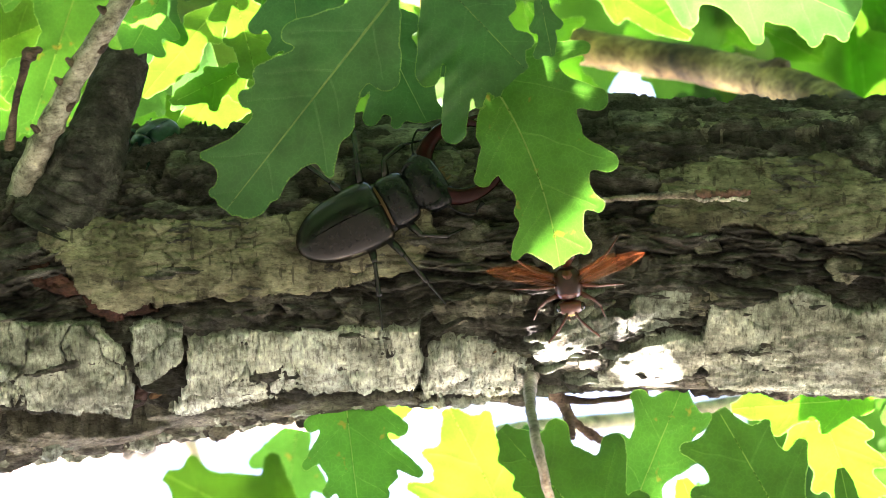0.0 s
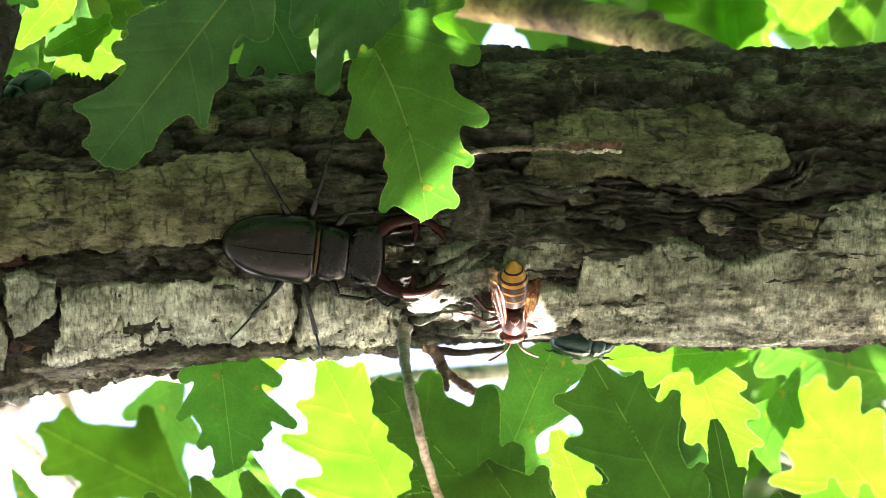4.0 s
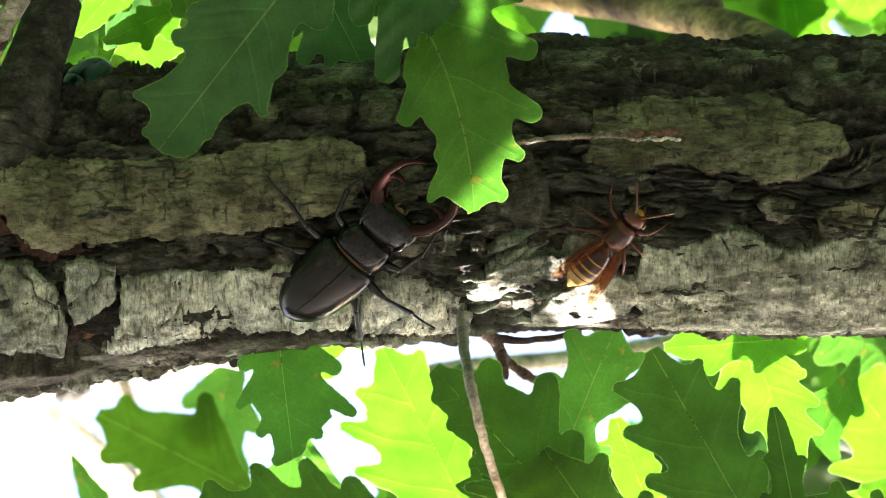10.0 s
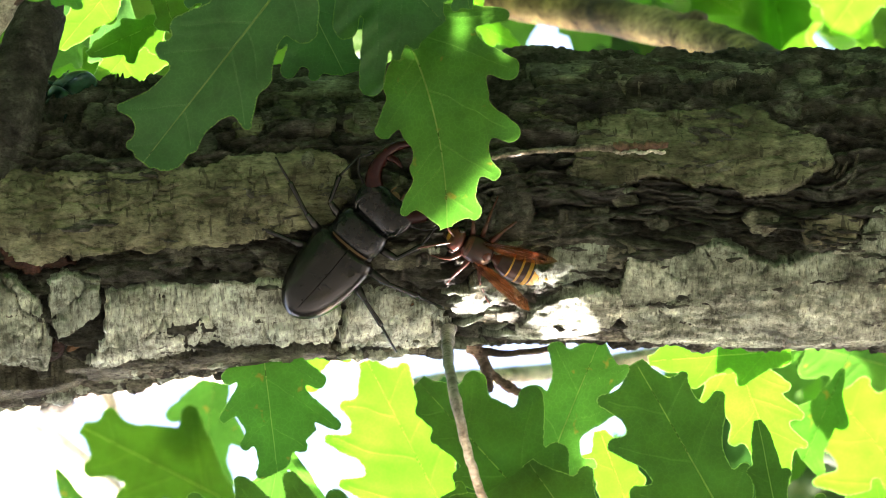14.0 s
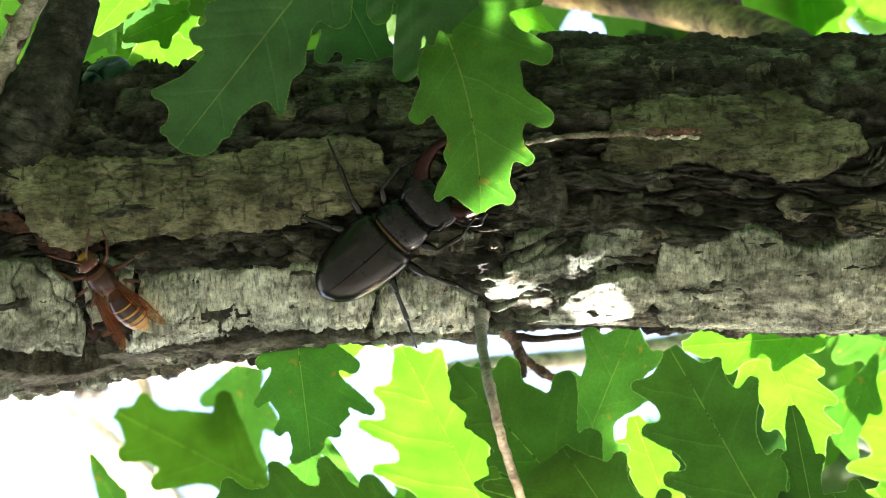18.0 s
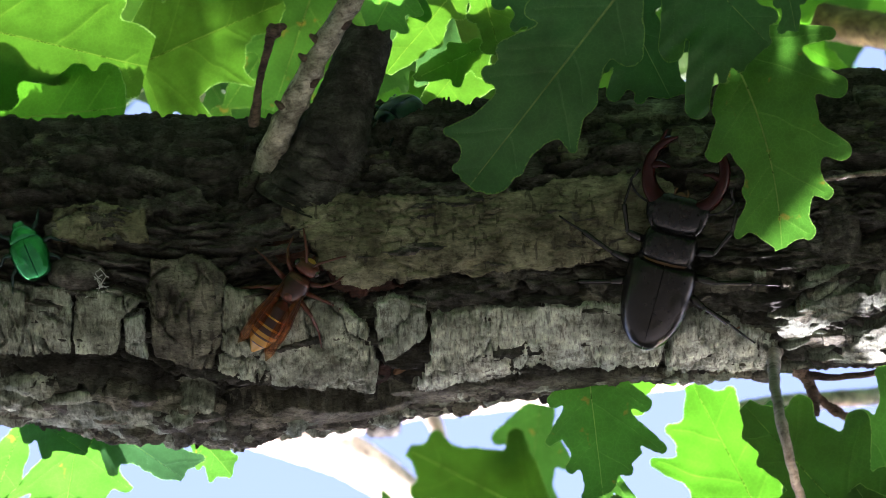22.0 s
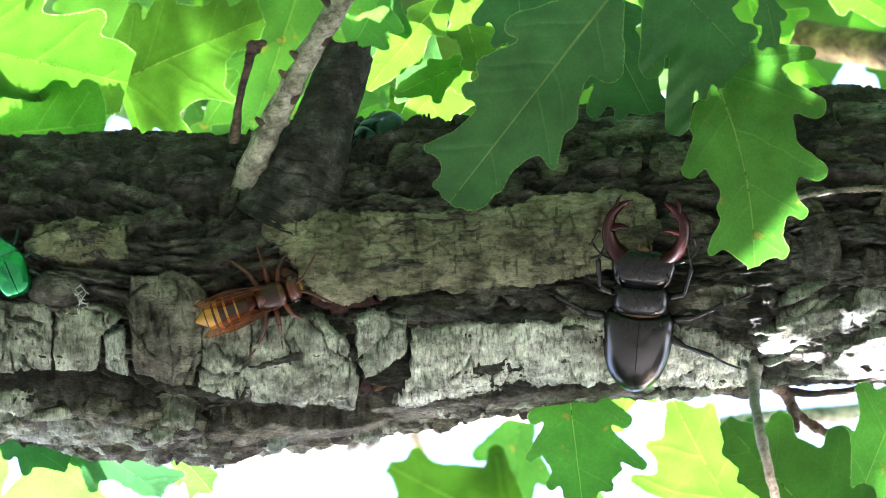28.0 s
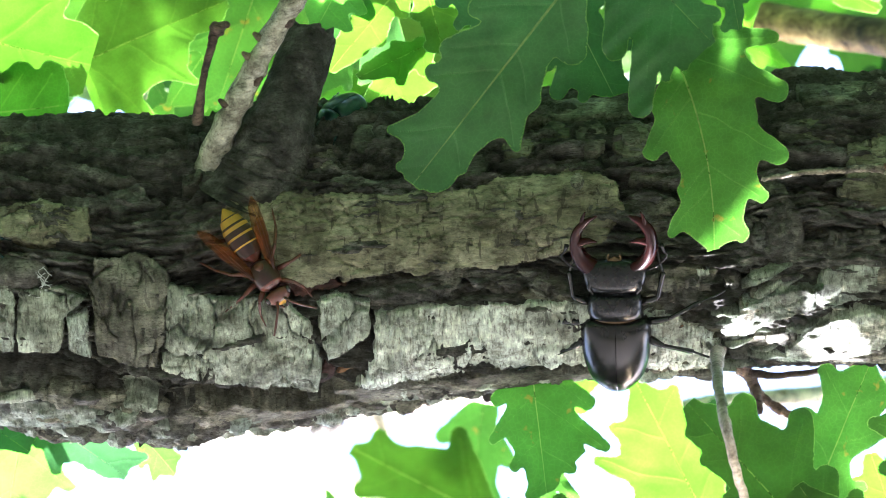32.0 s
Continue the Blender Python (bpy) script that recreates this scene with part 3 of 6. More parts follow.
def splinters(count, seed, box, material, size, name="wood_splinter", lie=None):
    """Small torn shards that stand off the bark."""
    rng = random.Random(seed)
    for k in range(count):
        u, v = rng.uniform(box[0], box[1]), rng.uniform(box[2], box[3])
        p, way = on_limb(u, v, 0.0012)
        along = Vector((rng.uniform(-1, 1), rng.uniform(-0.4, 0.4), rng.uniform(-0.6, 0.6))).normalized()
        if lie is not None:
            along = (Vector(lie) + along * 0.22).normalized()
        n = rng.uniform(*size) * 0.001
        line = [p - along * n / 2, p + way * n * 0.15, p + along * n / 2 + way * n * rng.uniform(0.1, 0.5)]
        g = capped(tube(curve_line(line, 6), [n * 0.16, n * 0.28, n * 0.30, n * 0.24, n * 0.16, n * 0.05], 6, 0.7, k, 0.35))
        child(name, sheet_mesh(name, g, material, True), limb)


splinters(34, 11, (790, 1100, 470, 600), BARK_GREY, (1.5, 5))
splinters(12, 21, (800, 960, 440, 545), BARK_SLATE, (4, 13), "torn_ridge", (1.0, -0.1, 0.42))
splinters(9, 22, (800, 930, 540, 602), BARK_SLATE, (4, 14), "torn_ridge", (1.0, -0.1, 0.30))
splinters(26, 23, (640, 860, 545, 606), BARK_MID, (2, 7), "torn_ridge", (1.0, -0.1, 0.12))
splinters(16, 24, (1120, 1560, 540, 604), BARK_SLATE, (2, 6), "torn_ridge", (0.3, -0.2, 1.0))
splinters(10, 12, (860, 960, 340, 450), BARK_MID, (2, 6))
splinters(8, 13, (690, 760, 525, 545), WOOD_FRESH, (1.5, 4))
splinters(10, 14, (1290, 1560, 575, 604), WOOD_FRESH, (1.2, 3.5))
splinters(10, 15, (1480, 1530, 300, 350), BARK_MID, (2, 5), "wood_splinter", (0.3, -0.2, 1.0))
splinters(5, 17, (1030, 1140, 336, 350), BARK_SLATE, (3, 6), "wood_splinter", (1.0, 0.0, 0.12))
splinters(10, 16, (1080, 1190, 500, 540), WOOD_FRESH, (1.2, 4))


def knot_swirl(u, v, rings, seed):
    """Bark grown in rolls round an old knot."""
    rng = random.Random(seed)
    for k, (r, a0, a1) in enumerate(rings):
        ends = []
        for j in range(7):
            a = math.radians(a0 + (a1 - a0) * j / 6)
            ends.append(on_limb(u + r * math.cos(a) * 0.75, v + r * math.sin(a), 0.0016)[0])
        n = 26
        g = tube(curve_line(ends, n, 0.0005, seed + k), [0.0022 * math.sin(math.pi * (0.12 + 0.76 * i / (n - 1))) + 0.0004 for i in range(n)], 9, 0.5, seed + k)
        child("knot_ridge", sheet_mesh("knot_ridge", capped(g), BARK_DEEP, True), limb)


knot_swirl(886, 392, [(16, 20, 300), (30, -100, 90), (44, -90, 70), (60, -85, 75), (76, -70, 60), (46, 110, 230)], 61)


def build_knob():
    """A smooth dark swelling with a wisp of pale silk at its end."""
    p, way = on_limb(-440, 458, 0.0)
    th, ph = np.meshgrid(np.linspace(0.03, math.pi - 0.03, 40), np.linspace(0, 2 * math.pi, 48, endpoint=False), indexing="ij")
    x, y, z = np.cos(th), np.sin(th) * np.cos(ph), np.sin(th) * np.sin(ph)
    r = 0.9 + 0.2 * layers(x * 2 + 5, (y + z) * 2 + 8, 81, 3)
    g = np.stack([x * r * 8.6, y * r * 5.5, z * r * 6.0], -1) * 0.001
    child("bark_knob", sheet_mesh("bark_knob", g, BARK_DEEP, True), limb, "smooth dark swelling in the bark", Matrix.Translation(p))
    rng = random.Random(82)
    for k in range(12):
        u, v = rng.uniform(-404, -384), rng.uniform(452, 486)
        ends = [on_limb(u + rng.uniform(-22, 16), v + rng.uniform(-10, 14), 0.0035)[0] for j in range(3)]
        child("silk_thread", sheet_mesh("silk_thread", capped(tube(curve_line(ends, 9, 0.0006, k), [0.00011] * 9, 5)), SILK, True), limb)


SILK = plain("pale_silk", (0.62, 0.64, 0.62), 0.6, 0, 0.1)
build_knob()



# ---- twigs ----
def twig(name, ends, radii, material, label, category="twig", sides=12, count=40, wobble=0.0005, rough=0.08, seed=1, bumps=()):
    """A tapered twig; bumps: (share of its length, added girth, length) for buds and joints."""
    line = curve_line(ends, count, wobble, seed)
    r = np.interp(np.linspace(0, 1, count), np.linspace(0, 1, len(radii)), radii)
    s = np.linspace(0, 1, count)
    for at, more, span in bumps:
        r = r * (1 + more * np.exp(-((s - at) / span) ** 2))
    ob = new(name, None)
    ob.matrix_world = base_at(Matrix.Translation(line[0]))
    tagged(ob, label, category)
    g = capped(tube(line, r, sides, rough, seed)) - np.array(line[0])
    child("stem", sheet_mesh("stem", g, material, True), ob)
    return ob, line


def side_piece(ob, name, ends, radii, material, seed=3, label="", rough=0.15, sides=9, count=14, wobble=0.0006):
    line = curve_line(ends, count, wobble, seed)
    r = np.interp(np.linspace(0, 1, count), np.linspace(0, 1, len(radii)), radii)
    origin = ob.matrix_world.translation
    inv = WORLD.inverted() @ origin
    g = capped(tube(line, r, sides, rough, seed)) - np.array(inv)
    return child(name, sheet_mesh(name, g, material, True), ob, label)


# the broken stump on the limb's upper edge, ringed with cracks across it
def build_stump():
    line = curve_line([spot(-20, 330, -0.030), spot(20, 220, -0.034), spot(55, 120, -0.030), spot(84, 32, -0.026)], 170, 0.0, 2)
    s = np.linspace(0, 1, 170)
    g = tube(line, np.interp(s, [0, 0.25, 0.55, 1], [0.0170, 0.0118, 0.0086, 0.0076]), 120)
    mids = g.mean(1, keepdims=True)
    ss, aa = np.meshgrid(s * 330, np.linspace(0, 6.283, 120), indexing="ij")
    bend = layers(ss / 30, aa * 2, 303, 3) - 0.5
    level, border = cells(ss / 30 + bend + aa * 0.6, aa * 0.6 + bend, 301)
    lump = layers(ss / 14, aa * 6, 305, 4, 0.65)
    # ladder of short cracks across the stump
    rung = np.abs(((ss / 19 + 0.7 * bend + 0.9 * np.sin(aa + 0.8)) % 1.0) - 0.5) * 2
    lump = lump - 1.1 * np.clip(1 - rung * 7, 0, 1) * np.clip((layers(ss / 40, aa * 1.4, 309, 2) - 0.40) * 9, 0, 1)
    g = mids + (g - mids) * (1 + 0.085 * (lump - 0.5) + 0.06 * (level - 0.5) - 0.05 * (1 - np.clip(border * 12, 0, 1)))[..., None]
    top = g[-1] + np.array(0.0052 * (layers(np.arange(120) / 13.0, np.zeros(120), 307, 3) - 0.5))[:, None] * np.array((1.0, 0, 3.0))
    centre = top.mean(0)
    g = np.concatenate([g, top[None], (centre + (top - centre) * 0.7)[None], (centre + (top - centre) * 0.02 - np.array((0.0, 0, 0.002)))[None]])
    ob = new("branch_stump", None)
    ob.matrix_world = base_at(Matrix.Translation(line[0]))
    tagged(ob, "short broken oak branch stump with cracked grey brown bark", "branch stump")
    child("bark", sheet_mesh("bark", g - np.array(line[0]), BARK_STUMP, True), ob)


build_stump()
rising, line = twig("side_twig", [spot(-110, 300, -0.028), spot(-66, 190, -0.041), spot(0, 60, -0.046), spot(60, -40, -0.05), spot(150, -190, -0.05)],
                    [0.0050, 0.0036, 0.0031, 0.0032, 0.0029], BARK_SAPLING, "smooth grey brown living twig rising from the limb", seed=4,
                    rough=0.22, bumps=((0.16, 0.12, 0.03), (0.25, 0.15, 0.015), (0.34, 0.22, 0.02), (0.44, 0.2, 0.015), (0.55, 0.25, 0.025), (0.72, 0.2, 0.02)))
for at, way in ((0.22, 1), (0.31, -1), (0.40, 1), (0.48, -1), (0.56, -1), (0.63, 1), (0.70, 1), (0.77, -1)):
    p = line[int(at * 39)]
    side_piece(rising, "bud", [p + Vector((0.0012 * way, -0.0012, 0)), p + Vector((0.0032 * way, -0.0012, 0.0008)), p + Vector((0.0046 * way, -0.001, 0.0022))], [0.0016, 0.0013, 0.0005], BARK_DEAD, 31, "small brown bud", 0.1, 8, 6)
hook, line = twig("dead_twig", [spot(-120, 190, -0.036), spot(-112, 120, -0.043), spot(-96, 60, -0.046), spot(-86, 26, -0.047), spot(-66, 14, -0.048)],
                  [0.0018, 0.0010, 0.0012, 0.0017, 0.0009], BARK_DEAD, "thin dark dead twig with a hooked tip", seed=6, bumps=((0.8, 0.6, 0.06),))
dry, line = twig("dry_twig", [spot(880, 292, -0.060), spot(960, 280, -0.056), spot(1060, 274, -0.053), spot(1100, 272, -0.052)],
                 [0.0007, 0.0008, 0.0011, 0.0016], BARK_TWIG, "thin straw brown dry twig with a flaky red brown tip", seed=8, wobble=0.0005)
side_piece(dry, "flaky_tip", [spot(1098, 272, -0.052), spot(1130, 275, -0.0525), spot(1165, 270, -0.053), spot(1192, 268, -0.053)],
           [0.0015, 0.0014, 0.0011, 0.0008], plain("red_brown_flakes", (0.16, 0.085, 0.06), 0.7, 0, 0.5, 700, 0.5), 9, "red brown flaking tip", 0.7, 9, 24, 0.0009)
# whitened crumbs along the tip's underside paint its sunlit lower edge
for k in range(9):
    p = spot(1102 + 10 * k, 274 + 2 * math.sin(k * 1.7), -0.0535) + Vector((0, 0, -0.0010))
    side_piece(dry, "flake", [p - Vector((0.0009, 0, 0)), p + Vector((0, -0.0004, -0.0003)), p + Vector((0.0009, 0, 0.0001))], [0.0003, 0.0006, 0.0003], BARK_SUNLIT, 60 + k, "crumb of bark whitened as the tip's sunlit edge", 0.5, 7, 7)
spur, line = twig("hanging_twig", [spot(806, 585, -0.012), spot(803, 630, -0.058), spot(811, 690, -0.110), spot(838, 810, -0.113), spot(866, 900, -0.106), spot(905, 1040, -0.094)],
                  [0.0026, 0.0017, 0.0014, 0.0013, 0.00125, 0.0012], BARK_SPUR, "pale brown slender oak twig growing out of the limb", seed=10,
                  bumps=((0.46, 0.2, 0.02),))
knot, line = twig("twig_knot", [spot(826, 600, 0.006), spot(858, 638, 0.012), spot(880, 672, 0.014), spot(915, 700, 0.016), spot(950, 716, 0.018)],
                  [0.0028, 0.0020, 0.0014, 0.0011, 0.0014], BARK_DEAD, "gnarled dark side shoot with knobbly joints", seed=12, rough=0.4, bumps=((0.98, 0.6, 0.06), (0.72, 0.5, 0.05)))
side_piece(knot, "short_shoot", [spot(852, 634, 0.011), spot(910, 638, 0.013), spot(965, 634, 0.014), spot(1012, 622, 0.015)], [0.0016, 0.0010, 0.0010, 0.0013], BARK_DEAD, 13)
side_piece(knot, "short_shoot", [spot(870, 660, 0.013), spot(876, 690, 0.011), spot(880, 705, 0.010)], [0.0018, 0.0013, 0.0007], BARK_DEAD, 14)

# branches further off
far, line = twig("far_branch", [spot(560, -110, 0.30), spot(860, 2, 0.26), spot(1100, 44, 0.22), spot(1260, 84, 0.17), spot(1400, 150, 0.12), spot(1500, 230, 0.06)],
     [0.0060, 0.0064, 0.0066, 0.0068, 0.0072, 0.0085], BARK_FAR, "mottled yellow brown branch behind the limb", "branch", 28, 90, 0.0006, 0.03, 21)
side_piece(far, "knot", [line[48] + Vector((0, -0.004, 0.002)), line[48] + Vector((0.004, -0.009, 0.004)), line[49] + Vector((0.006, -0.010, 0.005))], [0.004, 0.003, 0.002], BARK_DEAD, 33, "dark knot")
# sunlight on these branches is partly painted, through their whitened bark
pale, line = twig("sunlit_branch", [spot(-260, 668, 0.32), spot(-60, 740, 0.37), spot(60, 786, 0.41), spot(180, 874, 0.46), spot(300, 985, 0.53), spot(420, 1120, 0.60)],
     [0.012, 0.0098, 0.0090, 0.0080, 0.0076, 0.007], BARK_SUNLIT, "branch in the crown behind with bark whitened for sunlight", "branch", 26, 80, 0.0006, 0.02, 23)
side_piece(pale, "knot", [spot(84, 716, 0.352), spot(98, 712, 0.350), spot(112, 722, 0.351), spot(122, 736, 0.354)], [0.0050, 0.0072, 0.0066, 0.0040], BARK_DEEP, 35, "dark round knot", 0.35, 14)
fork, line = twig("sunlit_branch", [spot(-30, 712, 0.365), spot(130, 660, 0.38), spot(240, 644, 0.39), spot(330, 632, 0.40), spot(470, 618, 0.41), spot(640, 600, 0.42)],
     [0.0120, 0.0135, 0.0140, 0.0145, 0.0140, 0.0130], BARK_SUNLIT, "branch forking in the crown behind with bark whitened for sunlight", "branch", 26, 80, 0.0006, 0.02, 25)
side_piece(fork, "side_shoot", [line[20], line[20] + Vector((0.01, 0, -0.018)), line[20] + Vector((0.016, 0.01, -0.05))], [0.004, 0.003, 0.002], BARK_SUNLIT, 36)
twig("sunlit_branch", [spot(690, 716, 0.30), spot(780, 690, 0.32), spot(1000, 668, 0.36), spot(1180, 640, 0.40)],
     [0.0036, 0.0034, 0.0034, 0.0034], BARK_SUNLIT, "grey brown branch in the crown behind", "branch", 20, 50, 0.0006, 0.02, 27)


# ---- oak leaves ----
def leaf_outline(x, y, lobes, body, seed, jag):
    """How far places on a flat leaf of length 1 lie inside its edge: a midrib blade and one rounded finger a lobe, grown together."""
    half = body * np.interp(x, [0, 0.08, 0.3, 0.62, 0.86, 1.0], [0.02, 0.045, 0.085, 0.105, 0.075, 0.03])
    for side in (1, -1):
        # the web between the lobes reaches most of the way to their tips
        row = sorted((a, abs(b) + 0.5 * r) for a, b, r in lobes if b * side > 0)
        web = np.interp(x, [0.0] + [a for a, b in row] + [1.0], [0.02] + [b for a, b in row] + [0.04])
        half = np.where(y * side > 0, np.maximum(half, 0.64 * web), half)
    best = np.minimum((half - np.abs(y)) * 0.8, np.minimum(x, 1.0 - x) * 1.4 + 0.01)
    for tx, ty, r in lobes:
        foot = max(0.02, tx - abs(ty) * 0.85)
        dx, dy = tx - foot, ty
        share = np.clip(((x - foot) * dx + y * dy) / (dx * dx + dy * dy + 1e-9), 0, 1 - 0.5 * r / (abs(ty) + r))
        girth_here = r + max(0.0, 0.095 * body - r) * np.clip(1 - share, 0, 1) ** 0.8
        reach = girth_here - np.hypot(x - foot - share * dx, y - share * dy)
        blend_by = np.clip(0.03 - np.abs(best - reach), 0, None) / 0.03
        best = np.maximum(best, reach) + blend_by * blend_by * 0.0075
    return best + jag * (layers(x * 18 + seed, y * 18 + 40, seed, 2) - 0.5)


def common_lobes(seed, pairs=4):
    """Lobes of an ordinary leaf: tip along and across the midrib, roundness."""
    rng = random.Random(seed)
    made = []
    blunt = rng.uniform(0.012, 0.045)
    for side in (1, -1):
        for k in range(pairs):
            at = 0.30 + 0.66 * (k + rng.uniform(0.2, 0.8)) / pairs
            wide = float(np.interp(at, [0.2, 0.4, 0.65, 1.0], [0.14, 0.24, 0.31, 0.12])) * rng.uniform(0.85, 1.15)
            made.append((at, side * wide, blunt * rng.uniform(0.8, 1.4)))
    return made


def leaf_blade(lobes, fineness=84, seed=1, body=1.0, fold=0.05, curl=0.03, wave=0.04, bend=0.0, jag=0.016):
    """Corners, faces and marginal faces of a leaf of length 1 along x, its upper side towards z, and the lines of its veins."""
    step = 1.0 / fineness
    wide = max(0.12 * body, max(abs(b) + r for a, b, r in lobes)) + 2.5 * step
    far = max(1.0, max(a + r for a, b, r in lobes)) + 2.5 * step
    x, y = np.meshgrid(np.arange(-2.5 * step, far, step), np.arange(-wide, wide, step), indexing="ij")
    inside = leaf_outline(x, y, lobes, body, seed, jag)
    # corners just outside the edge are drawn in to it
    for turn in range(3):
        d = leaf_outline(x, y, lobes, body, seed, jag)
        e = step * 0.3
        gx = (leaf_outline(x + e, y, lobes, body, seed, jag) - d) / e
        gy = (leaf_outline(x, y + e, lobes, body, seed, jag) - d) / e
        n = np.maximum(gx * gx + gy * gy, 0.2)
        pull = np.where((inside < 0) & (inside > -2.2 * step), np.clip(-d, -step, step), 0) / n
        x, y = x + gx * pull, y + gy * pull
    def wander(x, y):
        grow = np.clip(np.abs(y) * 12, 0, 1)
        return (layers(x * 5 + seed, y * 5 + 3, seed + 7, 2) - 0.5) * 0.05 * grow, (layers(x * 5 + 7, y * 5 + seed, seed + 8, 2) - 0.5) * 0.04 * grow

    # distance to the nearest vein, for the quilted surface between the veins
    near_side = np.full(x.shape, 9.0)
    wx, wy = wander(x, y)
    for tx, ty, r in lobes:
        foot = max(0.02, tx - abs(ty) * 0.85)
        dx, dy = tx - foot, ty
        px, py = x + wx - foot, y + wy
        share = np.clip((px * dx + py * dy) / (dx * dx + dy * dy + 1e-9), 0, 0.93)
        near_side = np.minimum(near_side, np.hypot(px - share * dx, py - share * dy) * (1.15 + 1.1 * share))
    near = np.minimum(np.abs(y), near_side)

    def height(x, y):
        z = fold * np.abs(y) - curl * x * x - 1.6 * curl * y * y
        z = z + wave * (layers(x * 3.4 + seed, y * 3.4 + 9, seed + 3, 2) - 0.5)
        edge = np.clip((np.abs(y) - 0.10) * 4, 0, 1.5)
        return z + 0.07 * edge * (layers(x * 6 + seed, np.sign(y) * 5 + 9 + 0 * x, seed + 5, 2) - 0.5)
    z = height(x, y) + 0.10 * np.minimum(near, 0.045) * (1 - np.minimum(near, 0.09) / 0.09)
    rows, cols = x.shape
    ids = np.arange(rows * cols).reshape(rows, cols)
    quads = np.stack([ids[:-1, :-1], ids[1:, :-1], ids[1:, 1:], ids[:-1, 1:]], -1).reshape(-1, 4)
    flat = inside.ravel()
    quads = quads[(flat[quads].max(1) > 0) & (flat[quads].min(1) > -2.2 * step)]
    rim = flat[quads].min(1) <= 0
    used, back = np.unique(quads, return_inverse=True)
    shift = bend * 4 * x * (1 - x)
    points = np.stack([x, y + shift, z], -1).reshape(-1, 3)[used]
    near = np.minimum(np.abs(y) * (0.8 + 0.7 * x), near_side)
    near = np.clip(near / 0.0090, 0, 1).reshape(-1)[used]
    veins = []
    for tx, ty, r in [(0.985, 0.0, 0.0)] + list(lobes):
        foot = 0.0 if ty == 0 else max(0.02, tx - abs(ty) * 0.85)
        f = np.linspace(0, 1.0 if ty == 0 else 0.88, 14)
        vx, vy = foot + (tx - foot) * f, ty * f
        wx, wy = wander(vx, vy)
        vx, vy = vx - wx, vy - wy
        veins.append(np.stack([vx, vy + bend * 4 * vx * (1 - vx), height(vx, vy) + 0.0016], -1))
    return points, back.reshape(-1, 4), rim, veins, near


def ribbon(line, widths):
    """A thin raised strip along a line on the leaf."""
    points, faces = [], []
    for k, p in enumerate(line):
        p = Vector(p)
        d = Vector(line[min(k + 1, len(line) - 1)]) - Vector(line[max(k - 1, 0)])
        side = Vector((-d.y, d.x, 0)).normalized() * widths[k]
        points += [p + side, p + Vector((0, 0, widths[k] * 0.6)), p - side]
        if k:
            b = 3 * k
            faces += [(b - 3, b - 2, b + 1, b), (b - 2, b - 1, b + 2, b + 1)]
    return points, faces


def oak_leaf(base, tip, lobes, material, depth=(0.0, 0.0), turn=0.0, seed=1, label="", fold=0.05, curl=0.03, wave=0.04, bend=0.0, body=1.0, stalk=0.014):
    """An oak leaf from base to tip in the plan, at its two depths; lobes: (along, across, roundness) in shares of its length;
    turn: degrees by which it rolls about its midrib."""
    a, b = spot(*base, depth[0]), spot(*tip, depth[1])
    along = (b - a)
    length = along.length
    along.normalize()
    face = Vector((0, -1, 0))
    across = face.cross(along).normalized()
    face = along.cross(across)
    m = Matrix((along, across, face)).transposed().to_4x4() @ pose(0, 0, 0, turn)
    m.translation = a
    points, quads, rim, veins, near = leaf_blade(lobes, 176 if length > 0.05 else 116, seed, body, fold, curl, wave, bend)
    ob = new("oak_leaf", None)
    ob.matrix_world = base_at(m)
    tagged(ob, label or "green lobed oak leaf hanging among the branches", "leaf", "oak leaves")
    me = mesh("blade", points * length, quads, material)
    me.materials.append(MARGIN)
    me.polygons.foreach_set("material_index", rim.astype(np.int32))
    me.attributes.new("vein", "FLOAT", "POINT").data.foreach_set("value", near.astype(np.float32))
    child("blade", me, ob)
    for k, line in enumerate(veins):
        thick = np.linspace(0.0052, 0.0014, 14) if k == 0 else np.linspace(0.0026, 0.0009, 14)
        name = "side_vein" if k else "midrib"
        child(name, mesh(name, *ribbon(line * length, thick * length), VEIN if k else MIDRIB), ob, "" if k else "pale green raised midrib")
    if stalk:
        ends = [(-stalk, 0, 0.15 * stalk), (-stalk * 0.5, 0, 0.03 * stalk), (0, 0, 0)]
        child("stalk", sheet_mesh("stalk", capped(tube(curve_line(ends, 8), [length * 0.010] * 8, 6)), VEIN, True), ob)
    return ob


D_, M_, Y_, S_, L_, G_ = LEAF_DARK, LEAF_MID, LEAF_YOUNG, LEAF_SHADE, LEAF_LIGHT, LEAF_GREY
# before the limb
oak_leaf((559, -78), (264, 302), [(0.26, 0.17, 0.046), (0.5, 0.15, 0.042), (0.66, 0.22, 0.015), (0.85, 0.11, 0.012), (0.34, -0.22, 0.033), (0.52, -0.21, 0.037), (0.63, -0.2, 0.029), (0.89, -0.19, 0.012), (0.98, -0.08, 0.012)], D_, (-0.084, -0.07), -6, 11, "dark green lobed oak leaf hanging in front of the limb", body=1.15)
swaying_leaf = oak_leaf((714, 42), (816, 408), [(0.01, 0.12, 0.053), (0.11, 0.45, 0.034), (0.38, 0.4, 0.053), (0.66, 0.34, 0.037), (0.82, 0.24, 0.021), (0.97, 0.14, 0.026), (0.34, -0.16, 0.042), (0.51, -0.25, 0.034), (0.72, -0.12, 0.032), (0.89, -0.2, 0.021)], M_, (-0.064, -0.077), 0, 12, "green oak leaf with a sunlit yellow tip swaying over the limb", bend=0.06, body=1.05)
